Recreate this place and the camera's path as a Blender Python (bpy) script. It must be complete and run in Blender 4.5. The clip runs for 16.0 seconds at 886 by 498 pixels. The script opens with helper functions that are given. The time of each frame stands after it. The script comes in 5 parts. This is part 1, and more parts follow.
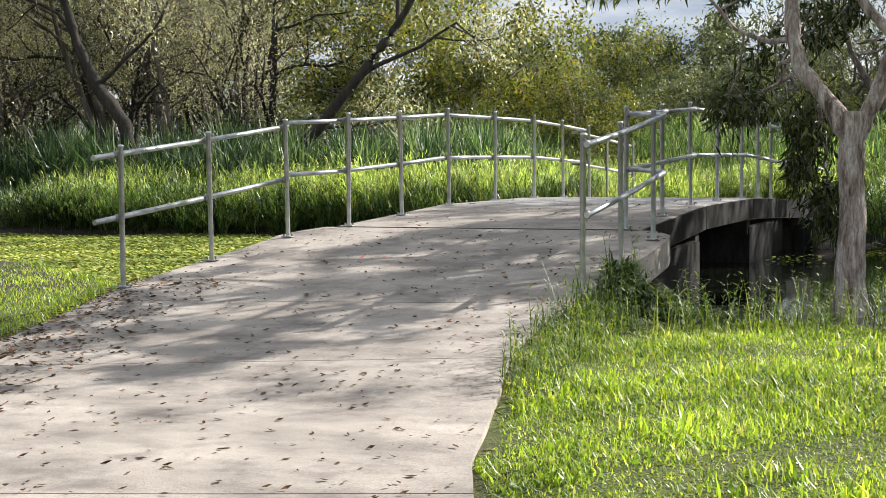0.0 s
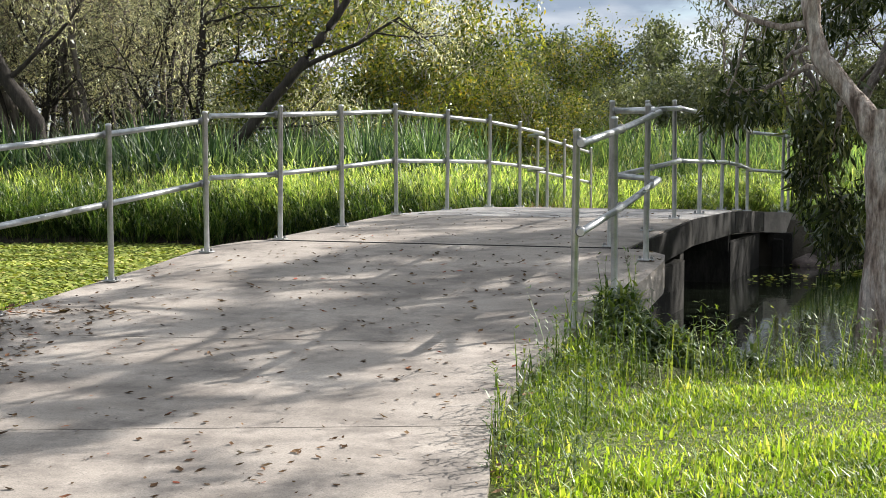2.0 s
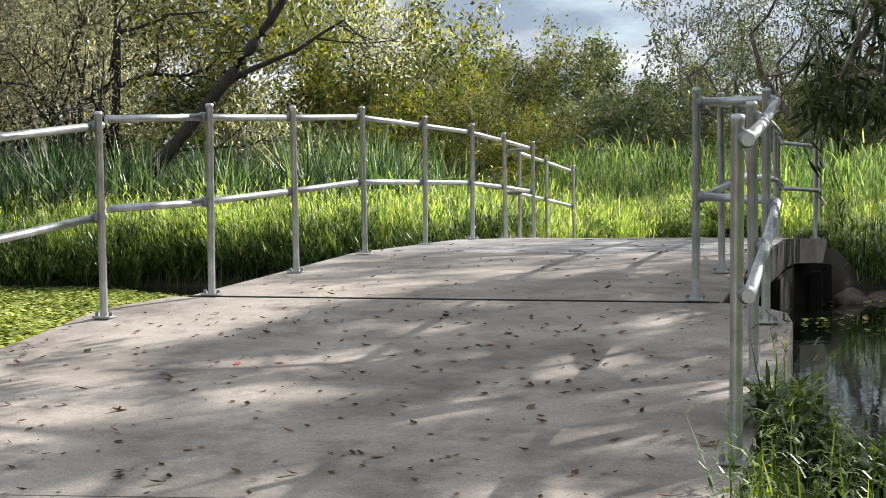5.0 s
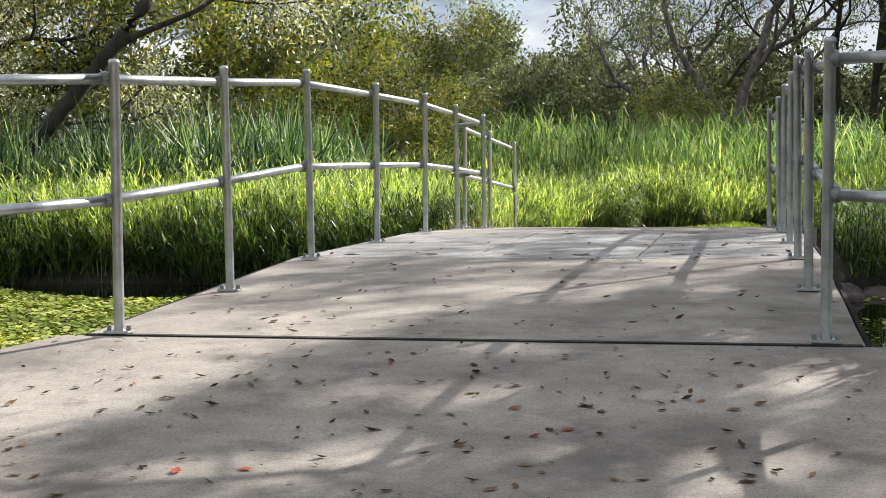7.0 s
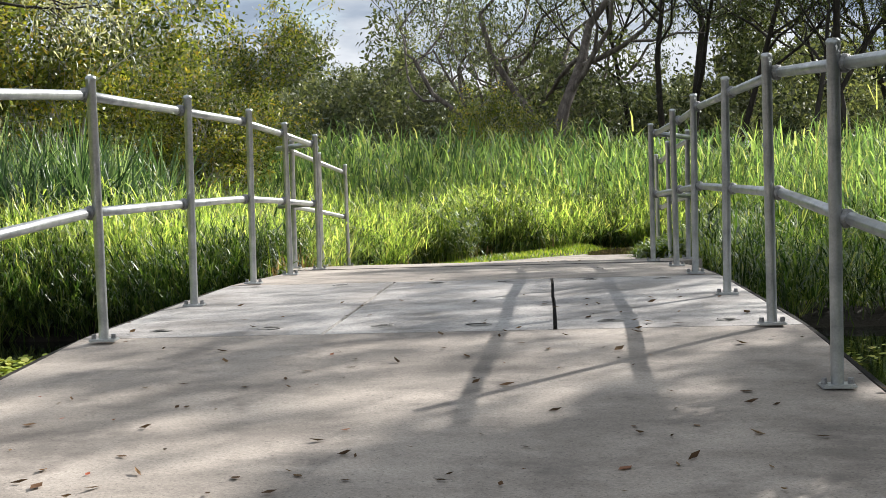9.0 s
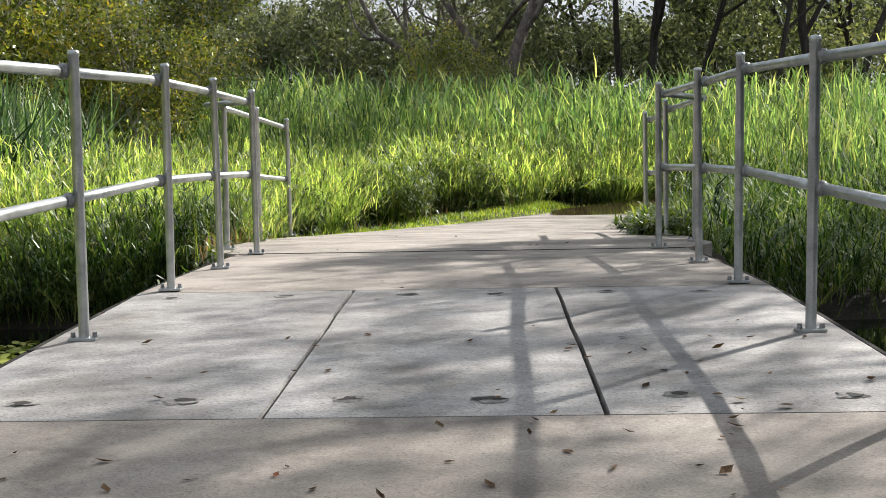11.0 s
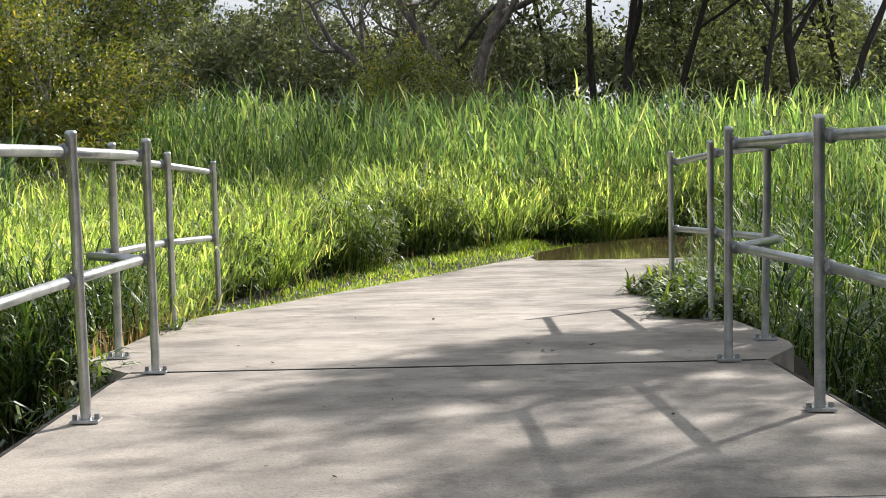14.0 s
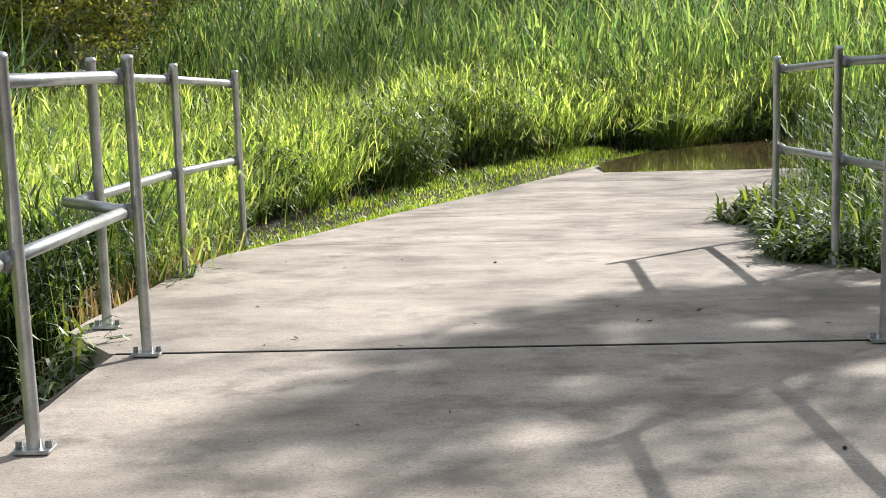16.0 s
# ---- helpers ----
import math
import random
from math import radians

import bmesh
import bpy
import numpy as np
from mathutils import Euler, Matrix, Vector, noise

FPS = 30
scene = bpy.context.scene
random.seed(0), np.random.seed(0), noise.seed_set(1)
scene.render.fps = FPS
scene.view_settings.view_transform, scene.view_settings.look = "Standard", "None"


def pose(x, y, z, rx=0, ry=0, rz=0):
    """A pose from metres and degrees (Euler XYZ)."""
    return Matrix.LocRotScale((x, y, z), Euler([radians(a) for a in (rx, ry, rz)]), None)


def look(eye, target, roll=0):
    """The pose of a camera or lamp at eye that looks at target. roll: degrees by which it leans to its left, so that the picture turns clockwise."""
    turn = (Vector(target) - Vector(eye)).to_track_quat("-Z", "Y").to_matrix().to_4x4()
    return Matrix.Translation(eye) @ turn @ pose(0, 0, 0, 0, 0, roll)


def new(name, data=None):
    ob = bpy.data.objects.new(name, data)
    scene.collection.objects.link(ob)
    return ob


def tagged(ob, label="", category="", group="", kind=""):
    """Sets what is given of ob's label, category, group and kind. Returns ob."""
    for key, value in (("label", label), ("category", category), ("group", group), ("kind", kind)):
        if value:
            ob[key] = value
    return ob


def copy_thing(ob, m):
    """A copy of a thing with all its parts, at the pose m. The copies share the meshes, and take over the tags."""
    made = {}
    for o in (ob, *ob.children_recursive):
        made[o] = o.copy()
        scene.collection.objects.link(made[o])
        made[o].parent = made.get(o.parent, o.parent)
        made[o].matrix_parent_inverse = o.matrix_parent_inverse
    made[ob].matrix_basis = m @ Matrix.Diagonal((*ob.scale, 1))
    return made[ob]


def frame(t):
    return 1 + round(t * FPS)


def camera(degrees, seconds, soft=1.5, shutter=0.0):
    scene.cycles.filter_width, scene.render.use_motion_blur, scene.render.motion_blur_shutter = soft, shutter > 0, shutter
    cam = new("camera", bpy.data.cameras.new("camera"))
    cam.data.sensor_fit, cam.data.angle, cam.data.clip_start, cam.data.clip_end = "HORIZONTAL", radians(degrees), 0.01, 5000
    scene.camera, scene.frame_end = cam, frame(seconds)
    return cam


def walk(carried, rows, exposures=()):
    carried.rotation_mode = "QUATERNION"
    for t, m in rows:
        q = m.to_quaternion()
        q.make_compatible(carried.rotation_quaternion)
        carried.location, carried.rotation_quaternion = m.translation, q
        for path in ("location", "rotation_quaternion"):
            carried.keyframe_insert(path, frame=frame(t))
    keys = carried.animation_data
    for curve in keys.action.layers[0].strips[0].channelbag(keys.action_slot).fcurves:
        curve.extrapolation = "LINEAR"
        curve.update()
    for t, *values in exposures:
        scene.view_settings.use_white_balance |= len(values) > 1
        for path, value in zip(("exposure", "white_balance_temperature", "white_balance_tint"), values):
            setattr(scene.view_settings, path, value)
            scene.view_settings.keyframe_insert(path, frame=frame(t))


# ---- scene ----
cam = camera(36.0, 16.0, 0.5)
PATH = [
    (0, (2.269, -0.577, 1.949), (1.488, 1.259, 1.813), -0.6),
    (0.5, (2.047, -0.091, 1.934), (1.301, 1.76, 1.805), -0.7),
    (1, (1.807, 0.369, 1.929), (1.087, 2.23, 1.799), -0.3),
    (1.5, (1.534, 0.885, 1.925), (0.833, 2.753, 1.791), -0.1),
    (2, (1.269, 1.423, 1.905), (0.579, 3.295, 1.779), 0.1),
    (2.5, (0.973, 1.946, 1.905), (0.296, 3.824, 1.793), 0.1),
    (3, (0.692, 2.513, 1.881), (0.027, 4.397, 1.79), 0.1),
    (3.5, (0.369, 3.043, 1.857), (-0.276, 4.934, 1.776), -0.2),
    (4, (0.053, 3.61, 1.855), (-0.558, 5.513, 1.774), -0.4),
    (4.2, (-0.041, 3.81, 1.868), (-0.649, 5.713, 1.787), -0.5),
    (6.3, (-1.279, 6.248, 1.881), (-1.781, 8.18, 1.76), -0.6),
    (6.5, (-1.427, 6.439, 1.895), (-1.905, 8.377, 1.77), -0.5),
    (7, (-1.714, 6.986, 1.963), (-2.144, 8.935, 1.832), -0.8),
    (7.5, (-1.934, 7.593, 2.015), (-2.303, 9.555, 1.893), -1.3),
    (8, (-2.134, 8.156, 2.054), (-2.43, 10.131, 1.944), -1.7),
    (8.5, (-2.267, 8.745, 2.059), (-2.484, 10.731, 1.956), -1.9),
    (9, (-2.406, 9.303, 2.074), (-2.557, 11.295, 1.96), -1.7),
    (9.2, (-2.45, 9.528, 2.11), (-2.581, 11.52, 1.985), -1.4),
    (11.3, (-2.8, 11.744, 2.31), (-2.855, 13.732, 2.098), -1.1),
    (11.5, (-2.834, 11.963, 2.32), (-2.883, 13.952, 2.11), -1.1),
    (12, (-2.877, 12.434, 2.395), (-2.902, 14.425, 2.201), -1.1),
    (12.5, (-2.896, 12.983, 2.488), (-2.893, 14.976, 2.309), -1.0),
    (13, (-2.918, 13.506, 2.509), (-2.902, 15.499, 2.332), -1.0),
    (13.5, (-2.906, 14.033, 2.533), (-2.895, 16.024, 2.348), -1.0),
    (14, (-2.953, 14.513, 2.542), (-2.951, 16.503, 2.344), -1.2),
    (14.5, (-3.005, 14.942, 2.587), (-2.999, 16.929, 2.366), -1.5),
    (15, (-3.003, 15.38, 2.603), (-2.982, 17.363, 2.347), -1.7),
    (15.5, (-3.017, 15.792, 2.597), (-3.01, 17.768, 2.292), -1.8),
    (16, (-3.035, 16.172, 2.606), (-3.108, 18.139, 2.253), -1.6),
]
walk(cam, [(t, look(eye, target, roll)) for t, eye, target, roll in PATH], [(0, 1.18), (4, 1.2), (7, 1.17), (9, 1.13), (12, 1.0), (14, 1.06), (16, 1.08)])

# ---- world, sun ----
SUN_AZ, SUN_EL = 41.5, 30.5          # degrees right of +y, and up
world = bpy.data.worlds.new("sky")
scene.world = world
world.use_nodes = True
wn, wl = world.node_tree.nodes, world.node_tree.links
wn.clear()
w_out = wn.new("ShaderNodeOutputWorld")
w_bg = wn.new("ShaderNodeBackground")
w_sky = wn.new("ShaderNodeTexSky")
w_sky.sky_type, w_sky.sun_disc = "NISHITA", False
w_sky.sun_elevation, w_sky.sun_rotation = radians(SUN_EL), radians(SUN_AZ)
w_co = wn.new("ShaderNodeTexCoord")
w_map = wn.new("ShaderNodeMapping")
w_map.inputs["Scale"].default_value = (1.3, 1.3, 4.6)
w_map.inputs["Location"].default_value = (0.35, 0.1, 0.42)
w_noise = wn.new("ShaderNodeTexNoise")
w_noise.inputs["Scale"].default_value, w_noise.inputs["Detail"].default_value = 2.6, 8.0
w_noise.inputs["Roughness"].default_value = 0.56
w_ramp = wn.new("ShaderNodeValToRGB")
w_ramp.color_ramp.elements[0].position, w_ramp.color_ramp.elements[1].position = 0.26, 0.46
w_noise2 = wn.new("ShaderNodeTexNoise")
w_noise2.inputs["Scale"].default_value, w_noise2.inputs["Detail"].default_value = 4.0, 6.0
w_cloud = wn.new("ShaderNodeValToRGB")
w_cloud.color_ramp.elements[0].position, w_cloud.color_ramp.elements[1].position = 0.38, 0.60
w_cloud.color_ramp.elements[0].color = (1.75, 2.15, 2.75, 1)
w_cloud.color_ramp.elements[1].color = (5.0, 5.1, 5.25, 1)
w_mix = wn.new("ShaderNodeMixRGB")
wl.new(w_co.outputs["Generated"], w_map.inputs["Vector"])
wl.new(w_map.outputs["Vector"], w_noise.inputs["Vector"])
wl.new(w_map.outputs["Vector"], w_noise2.inputs["Vector"])
wl.new(w_noise.outputs["Fac"], w_ramp.inputs["Fac"])
wl.new(w_noise2.outputs["Fac"], w_cloud.inputs["Fac"])
wl.new(w_ramp.outputs["Color"], w_mix.inputs["Fac"])
wl.new(w_sky.outputs["Color"], w_mix.inputs["Color1"])
wl.new(w_cloud.outputs["Color"], w_mix.inputs["Color2"])
wl.new(w_mix.outputs["Color"], w_bg.inputs["Color"])
wl.new(w_bg.outputs["Background"], w_out.inputs["Surface"])
w_bg.inputs["Strength"].default_value = 0.096

sun_data = bpy.data.lights.new("sun", "SUN")
sun_data.energy, sun_data.angle, sun_data.color = 5.0, radians(0.53), (0.98, 0.93, 0.88)
sun = new("sun", sun_data)
_d = Vector((math.sin(radians(SUN_AZ)) * math.cos(radians(SUN_EL)), math.cos(radians(SUN_AZ)) * math.cos(radians(SUN_EL)), math.sin(radians(SUN_EL))))
sun.matrix_world = look(_d * 60, (0, 0, 0))


# ---- materials ----
def nodes(name):
    m = bpy.data.materials.new(name)
    m.use_nodes = True
    t = m.node_tree
    t.nodes.clear()
    out = t.nodes.new("ShaderNodeOutputMaterial")
    return m, t.nodes, t.links, out


def ramp(n, stops):
    r = n.new("ShaderNodeValToRGB")
    e = r.color_ramp.elements
    while len(e) < len(stops):
        e.new(0.5)
    for k, (p, c) in zip(e, stops):
        k.position, k.color = p, (*c, 1)
    return r


def noise_tex(n, l, scale, detail=5, rough=0.6, vec=None):
    x = n.new("ShaderNodeTexNoise")
    x.inputs["Scale"].default_value, x.inputs["Detail"].default_value, x.inputs["Roughness"].default_value = scale, detail, rough
    if vec is not None:
        l.new(vec, x.inputs["Vector"])
    return x


def mixed(n, l, kind, fac, a, b):
    x = n.new("ShaderNodeMixRGB")
    x.blend_type = kind
    for k, v in (("Fac", fac), ("Color1", a), ("Color2", b)):
        if isinstance(v, (int, float)):
            x.inputs[k].default_value = v
        elif isinstance(v, tuple):
            x.inputs[k].default_value = (*v, 1)
        else:
            l.new(v, x.inputs[k])
    return x.outputs["Color"]


def surface(name, stops, scale, rough=0.8, metal=0.0, fine=60.0, bump=0.3, bump_dist=0.01, stain=None, spec=0.4, stretch=None, grain=(0.60, 1.34), streak=None, speck=None):
    """A solid surface: coarse colour patches, fine grain, optional stains, bump."""
    m, n, l, out = nodes(name)
    b = n.new("ShaderNodeBsdfPrincipled")
    geo = n.new("ShaderNodeNewGeometry")
    pos = geo.outputs["Position"]
    if stretch:
        mp = n.new("ShaderNodeMapping")
        mp.inputs["Scale"].default_value = stretch
        l.new(pos, mp.inputs["Vector"])
        pos = mp.outputs["Vector"]
    big = noise_tex(n, l, scale, 6, 0.62, pos)
    small = noise_tex(n, l, fine, 4, 0.7, pos)
    r = ramp(n, stops)
    l.new(big.outputs["Fac"], r.inputs["Fac"])
    g = ramp(n, [(0.3, (grain[0],) * 3), (0.7, (grain[1],) * 3)])
    l.new(small.outputs["Fac"], g.inputs["Fac"])
    col = mixed(n, l, "MULTIPLY", 1.0, r.outputs["Color"], g.outputs["Color"])
    if stain:
        sn = noise_tex(n, l, stain[0], 7, 0.7, geo.outputs["Position"])
        sr = ramp(n, [(stain[1], (0, 0, 0)), (stain[2], (1, 1, 1))])
        l.new(sn.outputs["Fac"], sr.inputs["Fac"])
        col = mixed(n, l, "MIX", sr.outputs["Color"], col, stain[3])
    height = small.outputs["Fac"]
    if streak:
        mp2 = n.new("ShaderNodeMapping")
        mp2.inputs["Scale"].default_value = streak[0]
        l.new(geo.outputs["Position"], mp2.inputs["Vector"])
        st = noise_tex(n, l, 1.0, 6, 0.72, mp2.outputs["Vector"])
        sr2 = ramp(n, [(0.30, (streak[1],) * 3), (0.52, (1.0, 1.0, 1.0)), (0.72, (streak[2],) * 3)])
        l.new(st.outputs["Fac"], sr2.inputs["Fac"])
        col = mixed(n, l, "MULTIPLY", 1.0, col, sr2.outputs["Color"])
        height = mixed(n, l, "ADD", 0.6, height, st.outputs["Fac"])
    if speck:
        sp = noise_tex(n, l, speck[0], 3, 0.6, geo.outputs["Position"])
        spr = ramp(n, [(speck[1], (1, 1, 1)), (speck[1] + 0.06, (speck[2],) * 3)])
        l.new(sp.outputs["Fac"], spr.inputs["Fac"])
        col = mixed(n, l, "MULTIPLY", 1.0, col, spr.outputs["Color"])
    l.new(col, b.inputs["Base Color"])
    b.inputs["Roughness"].default_value, b.inputs["Metallic"].default_value = rough, metal
    b.inputs["Specular IOR Level"].default_value = spec
    bp = n.new("ShaderNodeBump")
    bp.inputs["Strength"].default_value, bp.inputs["Distance"].default_value = bump, bump_dist
    l.new(height, bp.inputs["Height"])
    l.new(bp.outputs["Normal"], b.inputs["Normal"])
    l.new(b.outputs["BSDF"], out.inputs["Surface"])
    return m


def foliage(name, stops, through_light=0.45, gloss=0.12, patch=0.35, tint=(0.92, 1.0, 0.30), deep=0.54):
    """Thin leaves: each leaf has its own shade, light shines through."""
    m, n, l, out = nodes(name)
    geo = n.new("ShaderNodeNewGeometry")
    r = ramp(n, stops)
    l.new(geo.outputs["Random Per Island"], r.inputs["Fac"])
    pn = noise_tex(n, l, patch, 4, 0.6, geo.outputs["Position"])
    pr = ramp(n, [(0.34, (deep, deep * 1.08, deep * 1.05)), (0.66, (1.95 - deep, 1.86 - deep, 1.75 - deep))])
    l.new(pn.outputs["Fac"], pr.inputs["Fac"])
    col = mixed(n, l, "MULTIPLY", 1.0, r.outputs["Color"], pr.outputs["Color"])
    d = n.new("ShaderNodeBsdfDiffuse")
    tr = n.new("ShaderNodeBsdfTranslucent")
    gl = n.new("ShaderNodeBsdfGlossy")
    gl.inputs["Roughness"].default_value = 0.55
    gl.inputs["Color"].default_value = (0.9, 0.95, 0.9, 1)
    l.new(col, d.inputs["Color"])
    tcol = mixed(n, l, "MULTIPLY", 1.0, col, (1.9 * tint[0] + 0.3, 1.9 * tint[1] + 0.2, 1.9 * tint[2]))
    l.new(tcol, tr.inputs["Color"])
    m1, m2 = n.new("ShaderNodeMixShader"), n.new("ShaderNodeMixShader")
    m1.inputs["Fac"].default_value = through_light
    l.new(d.outputs["BSDF"], m1.inputs[1]), l.new(tr.outputs["BSDF"], m1.inputs[2])
    fr = n.new("ShaderNodeFresnel")
    fr.inputs["IOR"].default_value = 1.35
    mul = n.new("ShaderNodeMath")
    mul.operation, mul.inputs[1].default_value = "MULTIPLY", gloss * 1.6
    l.new(fr.outputs["Fac"], mul.inputs[0])
    l.new(mul.outputs["Value"], m2.inputs["Fac"])
    l.new(m1.outputs["Shader"], m2.inputs[1]), l.new(gl.outputs["BSDF"], m2.inputs[2])
    l.new(m2.outputs["Shader"], out.inputs["Surface"])
    return m


def still_water(name, col, ripple=0.02):
    m, n, l, out = nodes(name)
    b = n.new("ShaderNodeBsdfPrincipled")
    geo = n.new("ShaderNodeNewGeometry")
    b.inputs["Roughness"].default_value, b.inputs["IOR"].default_value = 0.04, 1.33
    c = noise_tex(n, l, 0.7, 4, 0.6, geo.outputs["Position"])
    r = ramp(n, [(0.35, tuple(0.6 * v for v in col)), (0.7, tuple(1.4 * v for v in col))])
    l.new(c.outputs["Fac"], r.inputs["Fac"])
    l.new(r.outputs["Color"], b.inputs["Base Color"])
    w = noise_tex(n, l, 6.0, 3, 0.5, geo.outputs["Position"])
    bp = n.new("ShaderNodeBump")
    bp.inputs["Strength"].default_value, bp.inputs["Distance"].default_value = 0.25, ripple
    l.new(w.outputs["Fac"], bp.inputs["Height"])
    l.new(bp.outputs["Normal"], b.inputs["Normal"])
    l.new(b.outputs["BSDF"], out.inputs["Surface"])
    return m


CONCRETE = surface("worn_concrete", [(0.3, (0.160, 0.140, 0.120)), (0.5, (0.303, 0.268, 0.231)), (0.72, (0.415, 0.37, 0.322))], 1.5, 0.82, fine=120, bump=0.4, bump_dist=0.004, grain=(0.70, 1.28), stain=(2.4, 0.50, 0.70, (0.145, 0.126, 0.11)), stretch=(0.8, 1.2, 1), streak=((1.5, 4.0, 1.0), 0.86, 1.10), speck=(95, 0.60, 0.62))
PLANK = surface("pale_precast_concrete", [(0.3, (0.18, 0.17, 0.16)), (0.5, (0.31, 0.298, 0.285)), (0.72, (0.42, 0.41, 0.395))], 1.6, 0.75, fine=90, bump=0.35, bump_dist=0.005, stain=(2.1, 0.50, 0.68, (0.18, 0.165, 0.15)), grain=(0.68, 1.26), streak=((1.6, 3.6, 1.0), 0.66, 1.34), speck=(75, 0.58, 0.58))
PATCH = surface("mortar", [(0.3, (0.15, 0.145, 0.135)), (0.7, (0.30, 0.29, 0.27))], 20, 0.9, fine=120, bump=0.6, bump_dist=0.004)
# stains, plus the tree shade on the bridge sides put into the colour
WALL = surface("stained_shaded_concrete", [(0.3, (0.008, 0.008, 0.007)), (0.5, (0.018, 0.017, 0.015)), (0.75, (0.07, 0.066, 0.058))], 1.6, 0.9, fine=40, bump=0.6, bump_dist=0.01, stretch=(1, 1, 0.35), spec=0.12)
JOINT = surface("joint_filler", [(0.3, (0.012, 0.011, 0.010)), (0.7, (0.032, 0.029, 0.026))], 8, 0.95)
STEEL = surface("galvanised_steel", [(0.3, (0.29, 0.305, 0.31)), (0.5, (0.41, 0.425, 0.43)), (0.7, (0.52, 0.535, 0.54))], 9.0, 0.38, 0.9, fine=120, bump=0.08, bump_dist=0.002, stain=(14, 0.66, 0.74, (0.30, 0.29, 0.27)), grain=(0.88, 1.12))
CAST = surface("dull_cast_fitting", [(0.3, (0.17, 0.17, 0.165)), (0.7, (0.30, 0.30, 0.30))], 20, 0.6, 0.7, fine=90)
SOIL = surface("grassy_soil", [(0.3, (0.05, 0.05, 0.014)), (0.5, (0.075, 0.09, 0.02)), (0.7, (0.11, 0.14, 0.03))], 0.8, 0.95, fine=24, bump=1.0, bump_dist=0.04, stain=(0.9, 0.62, 0.72, (0.13, 0.10, 0.07)))
ROCK = surface("wet_dark_rock", [(0.3, (0.025, 0.024, 0.022)), (0.7, (0.09, 0.085, 0.08))], 5, 0.6, fine=30, bump=0.7, bump_dist=0.02)
RED_ROCK = surface("brown_rock", [(0.3, (0.05, 0.037, 0.032)), (0.7, (0.13, 0.10, 0.09))], 5, 0.75, fine=30, bump=0.7, bump_dist=0.02)
PAPERBARK = surface("pale_papery_bark", [(0.34, (0.12, 0.085, 0.068)), (0.46, (0.36, 0.285, 0.24)), (0.62, (0.62, 0.56, 0.51))], 8.0, 0.85, fine=34, bump=1.0, bump_dist=0.05, stretch=(1.5, 1.5, 0.34), grain=(0.45, 1.45))
GREYBARK = surface("grey_bark", [(0.3, (0.22, 0.20, 0.185)), (0.5, (0.38, 0.355, 0.33)), (0.7, (0.56, 0.53, 0.50))], 4.0, 0.9, fine=24, bump=0.8, bump_dist=0.02, stretch=(1.6, 1.6, 0.3))
TANBARK = surface("brown_grey_bark", [(0.3, (0.06, 0.05, 0.042)), (0.5, (0.12, 0.10, 0.086)), (0.7, (0.24, 0.21, 0.185))], 4.0, 0.9, fine=24, bump=0.8, bump_dist=0.02, stretch=(1.6, 1.6, 0.3))
DARKBARK = surface("dark_bark", [(0.3, (0.016, 0.014, 0.012)), (0.7, (0.06, 0.05, 0.043))], 5.0, 0.95, fine=24, bump=0.9, bump_dist=0.02, stretch=(1.6, 1.6, 0.3))
LAWN = foliage("lawn_grass", [(0.0, (0.075, 0.13, 0.025)), (0.5, (0.19, 0.265, 0.045)), (0.9, (0.33, 0.37, 0.08)), (1.0, (0.38, 0.33, 0.18))], 0.48, 0.06, 0.9, (0.85, 1.0, 0.36), 0.48)
TALLGRASS = foliage("tall_grass", [(0.0, (0.06, 0.10, 0.036)), (0.45, (0.22, 0.29, 0.10)), (0.86, (0.46, 0.50, 0.20)), (1.0, (0.52, 0.44, 0.27))], 0.47, 0.05, 1.1, (0.80, 1.0, 0.46), 0.28)
# darker copy of the tall grass, with shade put into its colour
SHADEGRASS = foliage("shaded_grass", [(0.0, (0.016, 0.034, 0.014)), (0.45, (0.05, 0.085, 0.027)), (0.86, (0.15, 0.20, 0.065)), (1.0, (0.30, 0.28, 0.15))], 0.36, 0.06, 1.1, (0.74, 1.0, 0.40), 0.36)
def muddy(material):
    """Dark mud on the creek banks and under the reeds, grassy soil elsewhere; the border wanders."""
    t = material.node_tree
    n, l = t.nodes, t.links
    b = [k for k in n if k.type == "BSDF_PRINCIPLED"][0]
    old = b.inputs["Base Color"].links[0].from_socket
    geo = n.new("ShaderNodeNewGeometry")
    sep = n.new("ShaderNodeSeparateXYZ")
    l.new(geo.outputs["Position"], sep.inputs["Vector"])
    wander = noise_tex(n, l, 0.8, 4, 0.6, geo.outputs["Position"])
    add = n.new("ShaderNodeMath")
    add.operation, add.inputs[1].default_value = "MULTIPLY_ADD", 3.0
    l.new(wander.outputs["Fac"], add.inputs[0])
    l.new(sep.outputs["Y"], add.inputs[2])
    rng = n.new("ShaderNodeMapRange")
    rng.inputs["From Min"].default_value, rng.inputs["From Max"].default_value = 12.3, 12.9
    l.new(add.outputs["Value"], rng.inputs["Value"])
    far = n.new("ShaderNodeMapRange")
    far.inputs["From Min"].default_value, far.inputs["From Max"].default_value = 70, 85
    far.inputs["To Min"].default_value, far.inputs["To Max"].default_value = 1.0, 0.0
    l.new(add.outputs["Value"], far.inputs["Value"])
    both = n.new("ShaderNodeMath")
    both.operation = "MULTIPLY"
    l.new(rng.outputs["Result"], both.inputs[0]), l.new(far.outputs["Result"], both.inputs[1])
    mud = ramp(n, [(0.35, (0.016, 0.013, 0.009)), (0.65, (0.05, 0.042, 0.028))])
    l.new(wander.outputs["Fac"], mud.inputs["Fac"])
    l.new(mixed(n, l, "MIX", both.outputs["Value"], old, mud.outputs["Color"]), b.inputs["Base Color"])


